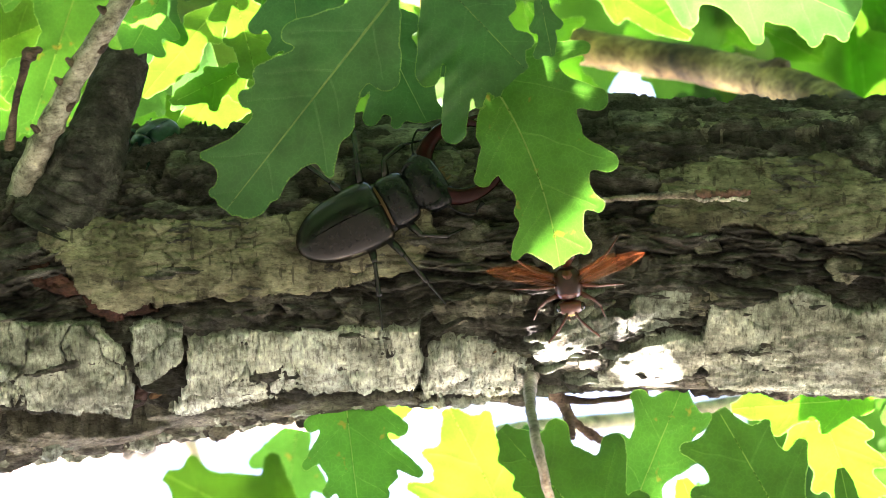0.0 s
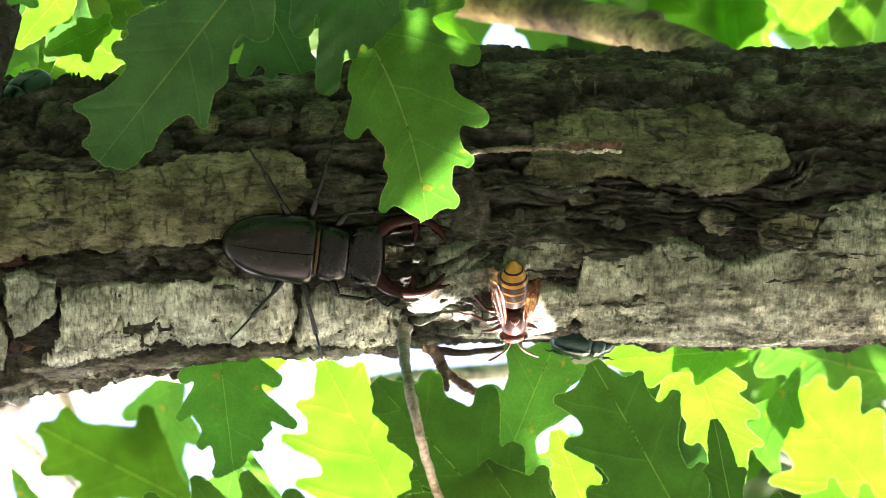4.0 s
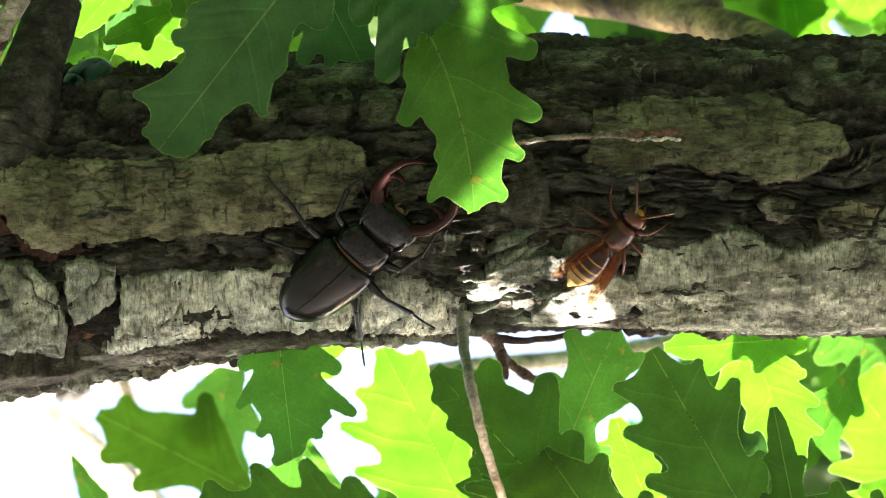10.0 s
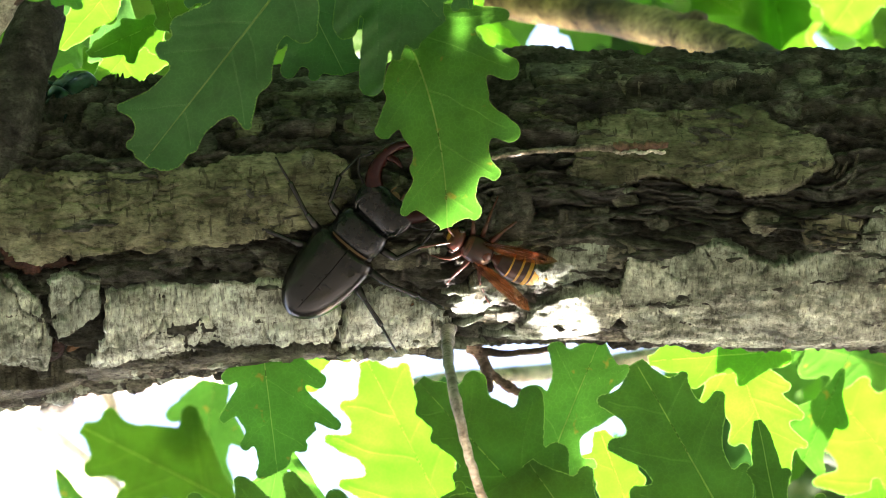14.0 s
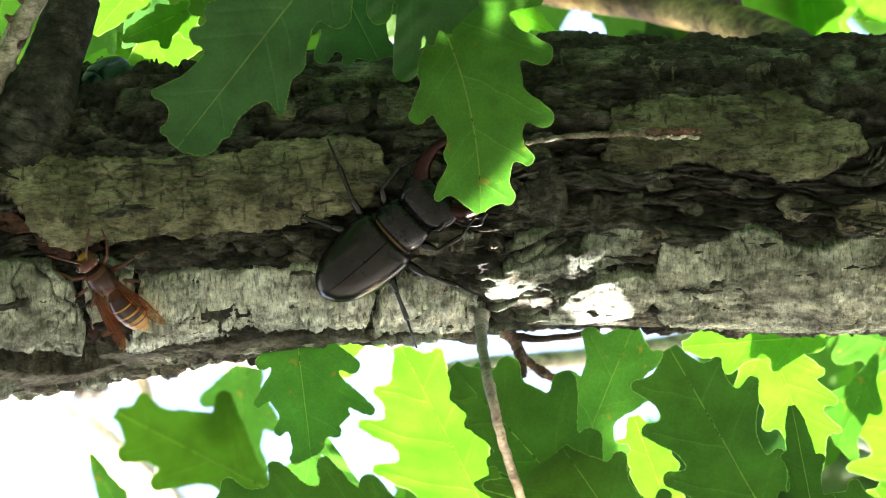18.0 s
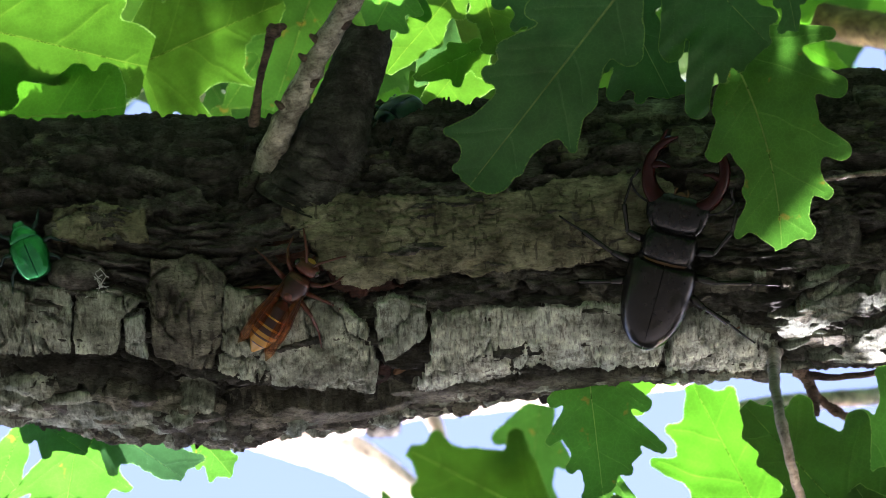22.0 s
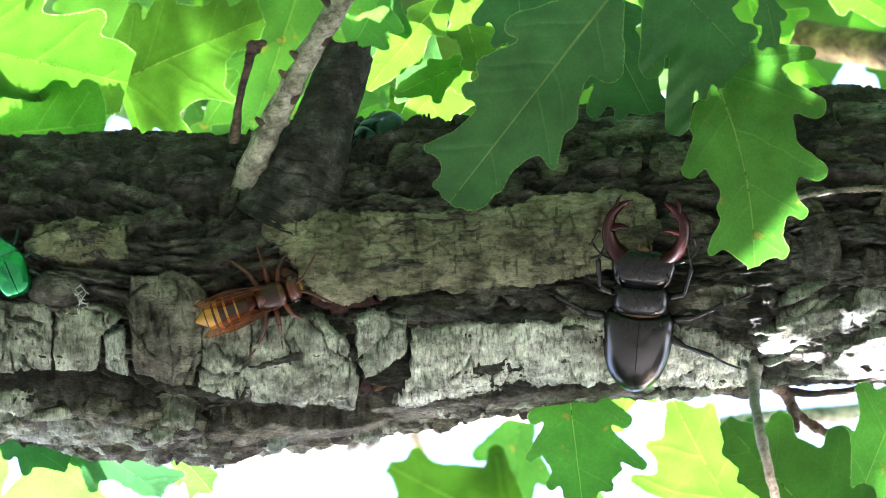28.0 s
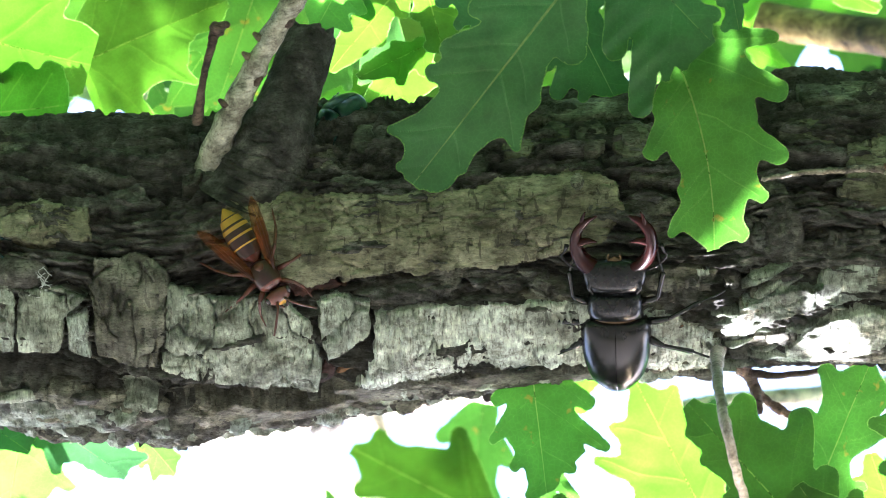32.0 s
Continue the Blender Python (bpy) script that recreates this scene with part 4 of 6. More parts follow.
oak_leaf((634, -118), (795, 52), [(0.57, 0.26, 0.068), (0.86, 0.17, 0.06), (0.55, -0.6, 0.094), (0.96, -0.45, 0.03), (0.98, -0.29, 0.038), (1, -0.76, 0.094)], D_, (-0.08, -0.078), 6, 14, "dark green lobed oak leaf hanging in front of the limb", body=1.3)
oak_leaf((814, -108), (843, 28), [(0.63, 0.18, 0.065), (0.62, -0.18, 0.065), (0.95, -0.2, 0.058)], D_, (-0.079, -0.077), -14, 15, "dark green young oak leaf with a pale curled margin", body=1.2)
oak_leaf((524, -48), (621, 142), [(0.24, 0.27, 0.094), (0.69, 0.33, 0.075), (1.01, 0.15, 0.042), (0.52, -0.42, 0.084), (0.78, -0.43, 0.066), (0.91, -0.25, 0.042)], D_, (-0.05, -0.044), -12, 16, "dark green lobed oak leaf hanging in front of the limb", body=1.3)
oak_leaf((374, -178), (394, 17), [(0.61, 0.42, 0.092), (0.96, 0.31, 0.061), (1.07, 0.17, 0.046), (0.78, -0.41, 0.071), (1, -0.28, 0.046), (1.2, -0.25, 0.041)], D_, (-0.05, -0.045), 15, 17, body=1.2)
# sunlit cluster behind the upper edge
oak_leaf((269, 67), (175, 178), [(0.27, 0.46, 0.055), (0.74, 0.31, 0.048), (0.51, -0.15, 0.055), (0.68, -0.01, 0.041)], L_, (0.055, 0.022), 10, 18, "small bright young oak leaf in sunlight", body=1.1)
oak_leaf((314, 42), (169, 107), [(0.43, 0.26, 0.05), (0.69, 0.24, 0.044), (0.46, -0.14, 0.057), (0.85, -0.03, 0.05)], L_, (0.045, 0.025), 20, 19, "small bright young oak leaf in sunlight", body=1.2)
oak_leaf((259, -68), (119, 92), [(0.34, 0.14, 0.038), (0.63, 0.14, 0.038), (0.26, -0.08, 0.047), (0.58, -0.06, 0.038), (0.81, -0.07, 0.038)], L_, (0.065, 0.03), 15, 20, "light green oak leaf lit from behind", body=1.2)
oak_leaf((269, -118), (319, 62), [(0.5, 0.19, 0.054), (0.79, 0.23, 0.043), (0.4, -0.17, 0.048), (0.64, -0.11, 0.048), (0.93, -0.06, 0.054)], L_, (0.045, 0.012), -10, 23, "light green oak leaf lit from behind", body=1.1)
oak_leaf((349, -98), (394, 62), [(0.69, 0.24, 0.054), (0.26, -0.2, 0.06), (0.47, -0.32, 0.048), (0.89, -0.16, 0.042)], M_, (0.03, 0.03), -22, 22, body=1.2)
oak_leaf((159, -98), (89, 27), [(0.64, 0.28, 0.056), (0.86, 0.24, 0.049), (0.53, -0.23, 0.056), (0.72, -0.28, 0.049)], M_, (0.04, 0.012), 10, 24, "small light green oak leaf lit from behind", body=1.2)
oak_leaf((159, -148), (109, 52), [(0.28, 0.27, 0.068), (0.67, 0.32, 0.068), (0.94, 0.24, 0.044), (0.72, -0.27, 0.058)], D_, (0.05, 0.05), 8, 25, body=1.3)
oak_leaf((229, 2), (169, 122), [(0.5, 0.5, 0.075), (0.88, 0.23, 0.06), (0.57, -0.3, 0.06)], D_, (0.06, 0.06), 18, 26, body=1.2)
oak_leaf((159, 62), (79, 142), [(0.12, 0.25, 0.071), (0.5, 0.37, 0.071), (0.94, 0.12, 0.053), (0.37, -0.25, 0.08)], M_, (0.07, 0.07), -14, 27, body=1.2)
# upper left
oak_leaf((-861, -38), (-323, 80), [(0.27, 0.21, 0.033), (0.67, 0.24, 0.029), (0.87, 0.19, 0.025), (0.97, 0.04, 0.025), (0.36, -0.18, 0.033), (0.62, -0.22, 0.033), (0.86, -0.1, 0.025), (0.98, -0.05, 0.022)], L_, (0.04, 0.03), -12, 31, "large light green oak leaf lit from behind", body=1.35)
oak_leaf((-329, 82), (-71, -28), [(0.26, 0.39, 0.043), (0.53, 0.43, 0.05), (0.8, 0.22, 0.043), (0.99, 0.16, 0.029), (0.03, -0.54, 0.05), (0.32, -0.52, 0.036), (0.65, -0.4, 0.018), (0.71, -0.13, 0.018)], L_, (0.07, 0.06), -8, 32, "large light green oak leaf lit from behind", body=1.45)
oak_leaf((-781, 212), (-371, 154), [(0.58, 0.14, 0.048), (0.85, 0.14, 0.053), (0.97, 0.13, 0.039), (0.59, -0.13, 0.043), (0.86, -0.1, 0.024), (1, -0.08, 0.019)], Y_, (0.05, 0.02), -14, 33, "light green oak leaf lit from behind", body=1.3)
oak_leaf((29, -178), (-76, 137), [(0.48, 0.29, 0.048), (0.71, 0.25, 0.042), (0.99, 0.27, 0.027), (0.39, -0.12, 0.054), (0.6, -0.36, 0.042), (0.81, -0.25, 0.036), (1.05, -0.06, 0.027)], M_, (0.09, 0.075), -8, 34, body=1.4)
oak_leaf((-61, 2), (-171, 157), [(0.53, 0.44, 0.074), (0.88, 0.3, 0.053), (1.13, -0, 0.037), (0.34, -0.21, 0.063), (0.69, -0.16, 0.047)], M_, (0.11, 0.1), 14, 35, body=1.3)
oak_leaf((-11, 92), (-91, 157), [(0.49, 0.29, 0.078), (0.83, 0.33, 0.058), (0.64, -0.21, 0.058)], Y_, (0.13, 0.1), 14, 36, "small bright young oak leaf in sunlight", body=1.3)
oak_leaf((-281, -248), (-231, 2), [(0.58, 0.28, 0.055), (0.87, 0.15, 0.047), (0.46, -0.29, 0.055), (0.73, -0.23, 0.039)], D_, (0.12, 0.11), 10, 37, body=1.3)
oak_leaf((-371, 172), (-431, 217), [(0.12, 0.83, 0.12), (0.2, 0.38, 0.093)], D_, (0.06, 0.05), 12, 38, body=1.2)
oak_leaf((-201, 112), (-141, 212), [(0.82, 0.36, 0.069), (0.47, -0.38, 0.077), (0.86, -0.32, 0.069)], M_, (0.13, 0.13), 12, 30, body=1.2)
# upper right
oak_leaf((989, -203), (1375, -45), [(0.48, 0.04, 0.043), (0.81, 0.1, 0.038), (0.39, -0.31, 0.034), (0.68, -0.27, 0.024), (0.9, -0.17, 0.022), (1, -0.1, 0.017)], D_, (0.06, 0.05), -14, 41, "dark green oak leaf with a pale thin margin", body=1.35)
oak_leaf((869, -133), (1089, -8), [(0.43, 0.2, 0.047), (0.82, 0.15, 0.036), (0.5, -0.17, 0.036), (0.77, -0.08, 0.032)], Y_, (0.12, 0.12), -14, 42, "bright oak leaf in sunlight", body=1.2)
oak_leaf((1099, -63), (1201, 15), [(0.75, 0.18, 0.062), (0.36, -0.21, 0.062), (0.66, -0.23, 0.062)], Y_, (0.26, 0.25), -12, 43, "bright oak leaf in sunlight", body=1.2)
oak_leaf((1209, -23), (1321, 35), [(0.42, 0.13, 0.063), (0.85, 0.17, 0.063), (0.61, -0.31, 0.063)], Y_, (0.27, 0.25), -12, 48, "bright oak leaf in sunlight", body=1.2)
oak_leaf((1359, -183), (1399, 122), [(0.49, 0.23, 0.052), (0.78, 0.23, 0.046), (0.96, 0.1, 0.029), (0.54, -0.17, 0.046), (0.8, -0.17, 0.039)], L_, (0.3, 0.26), 10, 44, body=1.4)
oak_leaf((1619, -123), (1477, 67), [(0.63, 0.21, 0.042), (0.95, 0.21, 0.034), (0.5, -0.21, 0.042), (0.82, -0.18, 0.042)], Y_, (0.28, 0.24), 20, 45, "bright oak leaf in sunlight", body=1.3)
oak_leaf((1429, -193), (1414, -28), [(0.82, 0.32, 0.072), (1.01, 0.27, 0.054), (0.75, -0.23, 0.072)], Y_, (0.32, 0.27), -12, 46, "bright oak leaf in sunlight", body=1.2)
oak_leaf((1669, -43), (1529, 122), [(0.54, 0.15, 0.046), (0.81, 0.11, 0.046), (0.7, -0.25, 0.046)], L_, (0.31, 0.27), -12, 50, body=1.3)
oak_leaf((989, 47), (1179, 127), [(0.57, 0.14, 0.044), (0.49, -0.16, 0.044), (0.78, -0.09, 0.039)], M_, (0.34, 0.33), 8, 47, body=1.3)
oak_leaf((829, 37), (934, 97), [(0.45, 0.35, 0.058), (0.7, 0.11, 0.058), (0.61, -0.23, 0.058)], Y_, (0.16, 0.16), -24, 51, "bright oak leaf in sunlight", body=1.2)
oak_leaf((799, -63), (859, 27), [(0.77, 0.32, 0.065), (0.69, -0.13, 0.065)], Y_, (0.18, 0.15), 10, 49, "bright oak leaf in sunlight", body=1.2)
# under the limb
oak_leaf((855, 1032), (660, 649), [(0.37, 0.32, 0.023), (0.59, 0.32, 0.016), (0.78, 0.29, 0.014), (0.88, 0.17, 0.021), (0.19, -0.08, 0.021), (0.56, -0.16, 0.016), (0.75, -0.17, 0.021), (0.91, -0.13, 0.016)], Y_, (0.06, 0.08), 4, 52, "large yellow green oak leaf lit by the sun from behind", body=1.2)
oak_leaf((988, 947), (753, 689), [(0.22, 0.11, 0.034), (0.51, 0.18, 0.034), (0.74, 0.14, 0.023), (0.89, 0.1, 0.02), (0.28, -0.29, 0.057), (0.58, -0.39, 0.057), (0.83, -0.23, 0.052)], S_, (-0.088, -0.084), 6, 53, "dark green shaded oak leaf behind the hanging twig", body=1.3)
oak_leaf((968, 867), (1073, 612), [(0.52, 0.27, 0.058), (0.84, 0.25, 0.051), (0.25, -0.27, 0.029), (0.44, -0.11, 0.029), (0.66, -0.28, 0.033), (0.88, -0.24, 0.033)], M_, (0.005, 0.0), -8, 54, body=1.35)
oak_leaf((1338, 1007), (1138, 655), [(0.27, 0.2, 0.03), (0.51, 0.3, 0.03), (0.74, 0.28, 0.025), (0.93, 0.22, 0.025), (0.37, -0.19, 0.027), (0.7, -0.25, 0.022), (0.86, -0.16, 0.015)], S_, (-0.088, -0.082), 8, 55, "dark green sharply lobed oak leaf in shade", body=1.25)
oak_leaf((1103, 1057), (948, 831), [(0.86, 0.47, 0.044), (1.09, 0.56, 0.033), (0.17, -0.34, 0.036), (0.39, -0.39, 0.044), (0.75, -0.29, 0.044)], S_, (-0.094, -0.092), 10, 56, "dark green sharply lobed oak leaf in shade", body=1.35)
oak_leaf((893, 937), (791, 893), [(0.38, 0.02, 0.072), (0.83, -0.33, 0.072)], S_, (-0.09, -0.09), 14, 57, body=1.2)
oak_leaf((1163, 1027), (1073, 772), [(0.35, 0.11, 0.03), (0.84, 0.15, 0.026), (0.48, -0.09, 0.026), (0.62, -0.12, 0.03)], Y_, (0.045, 0.075), 10, 58, "bright oak leaf in sunlight", body=1.3)
oak_leaf((1405, 632), (1160, 650), [(0.35, 0.22, 0.04), (0.7, 0.2, 0.04), (0.3, -0.26, 0.03), (0.62, -0.3, 0.03), (0.88, -0.2, 0.03)], Y_, (0.05, 0.055), 24, 59, "bright oak leaf in sunlight", body=1.4)
oak_leaf((1300, 612), (1398, 868), [(0.42, 0.22, 0.03), (0.62, 0.24, 0.025), (0.8, 0.2, 0.02), (0.4, -0.3, 0.03), (0.66, -0.2, 0.025), (0.86, -0.12, 0.02)], Y_, (0.075, 0.05), -4, 79, "bright oak leaf in sunlight", body=1.3)
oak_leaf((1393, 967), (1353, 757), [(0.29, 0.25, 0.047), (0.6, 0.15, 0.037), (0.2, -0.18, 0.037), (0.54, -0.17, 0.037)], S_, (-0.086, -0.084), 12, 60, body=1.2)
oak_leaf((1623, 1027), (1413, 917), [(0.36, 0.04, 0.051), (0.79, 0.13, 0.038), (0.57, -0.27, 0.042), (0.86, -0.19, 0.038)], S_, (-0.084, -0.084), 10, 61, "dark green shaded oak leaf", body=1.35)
oak_leaf((1703, 967), (1488, 707), [(0.47, 0.34, 0.027), (0.64, 0.31, 0.03), (0.86, 0.21, 0.03), (0.65, -0.23, 0.036), (0.87, -0.25, 0.027), (0.99, -0.14, 0.024)], Y_, (0.11, 0.16), 8, 62, "bright oak leaf in sunlight", body=1.4)
oak_leaf((1713, 1027), (1503, 897), [(0.86, 0.15, 0.032), (0.61, -0.29, 0.04), (0.85, -0.21, 0.032)], L_, (0.08, 0.11), -10, 63, body=1.3)
oak_leaf((1763, 707), (1463, 627), [(0.55, 0.18, 0.039), (0.86, 0.16, 0.039), (1.06, 0.15, 0.032), (0.71, -0.15, 0.045)], M_, (0.2, 0.18), 12, 64, body=1.4)
oak_leaf((1503, 667), (1433, 827), [(0.52, 0.23, 0.069), (1.04, 0.2, 0.052), (0.72, -0.37, 0.052)], M_, (0.12, 0.12), 12, 65, body=1.3)
oak_leaf((475, 622), (500, 842), [(0.37, 0.44, 0.063), (0.74, 0.54, 0.041), (0.87, 0.24, 0.041), (0.24, -0.32, 0.054), (0.56, -0.39, 0.032), (0.79, -0.24, 0.036), (1.03, -0.14, 0.036)], M_, (-0.01, -0.016), 10, 66, body=1.3)
oak_leaf((560, 612), (520, 712), [(0.22, 0.44, 0.065), (0.81, 0.22, 0.065), (0.75, -0.25, 0.065)], Y_, (0.05, 0.025), 10, 67, "bright young oak leaf in sunlight", body=1.3)
oak_leaf((510, 792), (485, 922), [(0.64, 0.28, 0.06), (0.77, 0.8, 0.053), (0.66, -0.26, 0.06)], M_, (0.05, 0.05), 12, 68, body=1.3)
oak_leaf((440, 912), (155, 767), [(0.61, 0.24, 0.044), (0.85, 0.19, 0.038), (0.29, -0.1, 0.044), (0.52, -0.33, 0.044), (0.91, -0.13, 0.031)], L_, (0.24, 0.26), 12, 69, body=1.3)
oak_leaf((390, 692), (360, 912), [(0.42, 0.28, 0.054), (0.78, 0.24, 0.045), (0.32, -0.32, 0.054), (0.77, -0.3, 0.054)], M_, (0.27, 0.26), -12, 70, body=1.4)
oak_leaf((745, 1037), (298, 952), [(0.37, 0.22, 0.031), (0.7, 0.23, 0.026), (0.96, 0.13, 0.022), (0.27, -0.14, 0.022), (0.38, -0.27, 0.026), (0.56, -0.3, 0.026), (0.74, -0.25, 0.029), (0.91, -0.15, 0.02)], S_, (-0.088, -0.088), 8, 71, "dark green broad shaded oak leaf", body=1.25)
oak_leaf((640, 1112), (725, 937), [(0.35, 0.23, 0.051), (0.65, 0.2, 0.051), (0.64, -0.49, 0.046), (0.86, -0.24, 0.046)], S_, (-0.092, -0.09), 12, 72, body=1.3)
oak_leaf((110, 842), (200, 1017), [(0.46, 0.11, 0.046), (0.82, 0.26, 0.046), (0.56, -0.14, 0.046), (0.82, -0.19, 0.036)], M_, (0.3, 0.3), 12, 73, body=1.2)
oak_leaf((-430, 712), (-472, 934), [(0.39, 0.52, 0.022), (0.65, 0.44, 0.027), (0.84, 0.28, 0.027), (0.62, -0.42, 0.035), (0.87, -0.33, 0.031)], M_, (0.05, 0.02), 16, 74, "grey green oak leaf hanging beneath the limb", body=1.3)
oak_leaf((-430, 702), (-255, 807), [(0.76, 0.34, 0.059), (1.03, 0.24, 0.034), (0.28, -0.18, 0.044), (0.52, -0.29, 0.044), (0.73, -0.08, 0.039)], G_, (0.03, 0.02), -20, 75, "grey green curled oak leaf with a pale margin", curl=0.16, body=1.3)
oak_leaf((-550, 692), (-430, 767), [(0.96, 0.27, 0.064), (0.4, -0.25, 0.057), (0.67, -0.27, 0.057)], G_, (0.03, 0.018), -16, 76, "grey green curled oak leaf with a pale margin", curl=0.14, body=1.3)
oak_leaf((-260, 692), (-165, 814), [(0.72, 0.3, 0.032), (0.94, 0.15, 0.026), (0.67, -0.19, 0.032), (0.86, -0.18, 0.026)], M_, (0.05, 0.03), 12, 77, "grey green oak leaf hanging beneath the limb", body=1.3)
oak_leaf((-530, 712), (-610, 912), [(0.64, 0.16, 0.028), (0.99, 0.15, 0.028), (0.64, -0.34, 0.028)], M_, (0.06, 0.03), 10, 78, "grey green oak leaf hanging beneath the limb", body=1.3)


# ---- the crown round about, the trunk and the ground ----
def joined_leaves(name, places, materials, label, seed, fineness=24):
    """Many leaves in one mesh: places are poses with a length."""
    shapes = [leaf_blade(common_lobes(400 + k), fineness, 400 + k, 1.25, 0.08, 0.10, 0.08)[:2] for k in range(6)]
    points, faces, kinds = [], [], []
    start = 0
    rng = random.Random(seed)
    for m, size in places:
        g, quads = shapes[rng.randrange(6)]
        points.append(g @ (np.array(m.to_3x3()) * size).T + np.array(m.translation))
        faces.append(quads + start)
        kinds += [rng.randrange(len(materials))] * len(quads)
        start += len(g)
    me = mesh(name, np.concatenate(points), np.concatenate(faces), materials[0])
    for extra in materials[1:]:
        me.materials.append(extra)
    me.polygons.foreach_set("material_index", np.array(kinds, dtype=np.int32))
    me.attributes.new("vein", "FLOAT", "POINT").data.foreach_set("value", np.ones(start, dtype=np.float32))
    ob = new(name, me)
    ob.matrix_world = base_at(Matrix())
    return tagged(ob, label, "foliage", "", "stuff")


def facing(place, normal, spin, reach=0.0):
    normal = Vector(normal).normalized()
    a = normal.orthogonal().normalized()
    m = Matrix((a, normal.cross(a), normal)).transposed().to_4x4() @ pose(0, 0, 0, 0, 0, spin)
    m.translation = Vector(place) - m.to_3x3() @ Vector((reach / 2, 0, 0))
    return m


def build_crown():
    rng = random.Random(5)
    places = []
    # unseen leaves added on the sun's side of the limb to block it, small gaps left for beams
    aim = SUNWARD
    high = Vector((0, -aim.z, aim.y)).normalized()
    # each gap: middle and half width along the limb, middle and half height across the beam
    gaps = [(0.094, 0.005, -0.018, 0.004), (0.120, 0.004, -0.017, 0.004)]

    def open_air(m, size):
        for along in (0.0, 0.2, 0.4, 0.6, 0.8, 1.0):
            for across in (-0.28, 0.0, 0.28):
                w = m @ Vector((along * size, across * size, 0))
                flat = w - aim * w.dot(aim)
                x, q = flat.x, flat.dot(high)
                # a slanting rift whose light falls on the tip of one leaf
                if -0.004 < x < 0.040 and -0.080 < q < -0.0672 + x * 0.335:
                    return True
                # the broad beam on the torn bark
                if (0.003 < x < 0.028 and -0.0475 < q < -0.0325) or (0.012 < x < 0.040 and -0.0360 < q < -0.0190):
                    return True
                # low beams that graze whatever stands off the bark
                if (-0.0520 < q < -0.0468 and -0.027 < x < -0.013) or (-0.0510 < q < -0.0460 and 0.060 < x < 0.090):
                    return True
                if any(((x - a) / b) ** 2 + ((q - c) / e) ** 2 < 1 for a, b, c, e in gaps):
                    return True
        return False
    for k in range(6000):
        small = k > 2200
        size = rng.uniform(0.012, 0.022) if small else rng.uniform(0.030, 0.055)
        q = rng.uniform(-0.085, 0.0) if small else rng.uniform(-0.112, -0.006)
        x = rng.uniform(-0.09, 0.15) if small else rng.uniform(-0.34, 0.21)
        p = high * q + Vector((x, 0, 0)) + aim * rng.uniform(0.22, 0.46)
        m = facing(p, aim + Vector([rng.uniform(-0.6, 0.6) for i in range(3)]), rng.uniform(0, 360), size)
        if not open_air(m, size) or (small and rng.random() < 0.010):
            places.append((m, size))
    # more unseen leaves added lower down to keep the sun off parts of the crown behind the limb
    for k in range(1900):
        if k % 3:
            x, q = rng.uniform(0.000, 0.26), rng.uniform(0.190, 0.52)
        else:
            x, q = rng.uniform(-0.21, -0.05), rng.uniform(0.10, 0.25)
        size = rng.uniform(0.035, 0.06)
        p = high * q + Vector((x, 0, 0)) + aim * rng.uniform(0.42, 0.75)
        m = facing(p, aim + Vector([rng.uniform(-0.6, 0.6) for i in range(3)]), rng.uniform(0, 360), size)
        if not (0.085 < x < 0.20 and 0.235 < q < 0.36):
            places.append((m, size))
    joined_leaves("crown_foliage", places, [CROWN_MID, CROWN_SHADE], "dense green oak foliage added unseen to block and shape the sun", 3, 12)
    # leaves further back, seen in the gaps
    places = []
    for k in range(620):
        u, v, y = rng.uniform(-1300, 2300), rng.uniform(-900, 260), rng.uniform(0.25, 1.1)
        if -330 < u < 330 and rng.random() < 0.9:
            y = rng.uniform(0.13, 0.23)
        if v > 150:
            continue
        if -640 < u < -330 and 120 < v < 260 and rng.random() < 0.7:
            continue
        places.append((facing(spot(u, v, y), Vector([rng.uniform(-0.8, 0.8), -1, rng.uniform(-0.8, 0.8)]), rng.uniform(0, 360), 0.06), rng.uniform(0.045, 0.08)))
    for k in range(330):
        u, v, y = rng.uniform(300, 2300), rng.uniform(620, 1500), rng.uniform(0.2, 0.9)
        if u < 700 or (u < 1000 and y > 0.3) or (u < 1240 and v < 830):
            continue
        places.append((facing(spot(u, v, y), Vector([rng.uniform(-0.8, 0.8), -1, rng.uniform(-0.8, 0.8)]), rng.uniform(0, 360), 0.06), rng.uniform(0.045, 0.08)))
    joined_leaves("crown_foliage", places, [CROWN_MID, CROWN_YOUNG, CROWN_SHADE, CROWN_MID, CROWN_YOUNG], "sunlit oak foliage of the crown behind the limb", 4, 40)


build_crown()


def build_shading_bough():
    """An unseen leafless bough added on the sun's side of the limb; its shadow parts the beam on the torn bark from the
    one on the leaf.
    """
    high = Vector((0, -SUNWARD.z, SUNWARD.y)).normalized()
    ends = [high * (-0.0676 + 0.335 * (-0.02 + 0.03 * k)) + SUNWARD * (0.30 + 0.01 * k) + Vector((-0.02 + 0.03 * k, 0, 0)) for k in range(6)]
    twig("beam_blocker_bough", ends, [0.0044, 0.0043, 0.0043, 0.0042, 0.0042, 0.0040], BARK_TWIG, "thin grey brown bough added unseen to shade part of the sunbeam", "branch", 16, 60, 0.0004, 0.08, 91)


build_shading_bough()


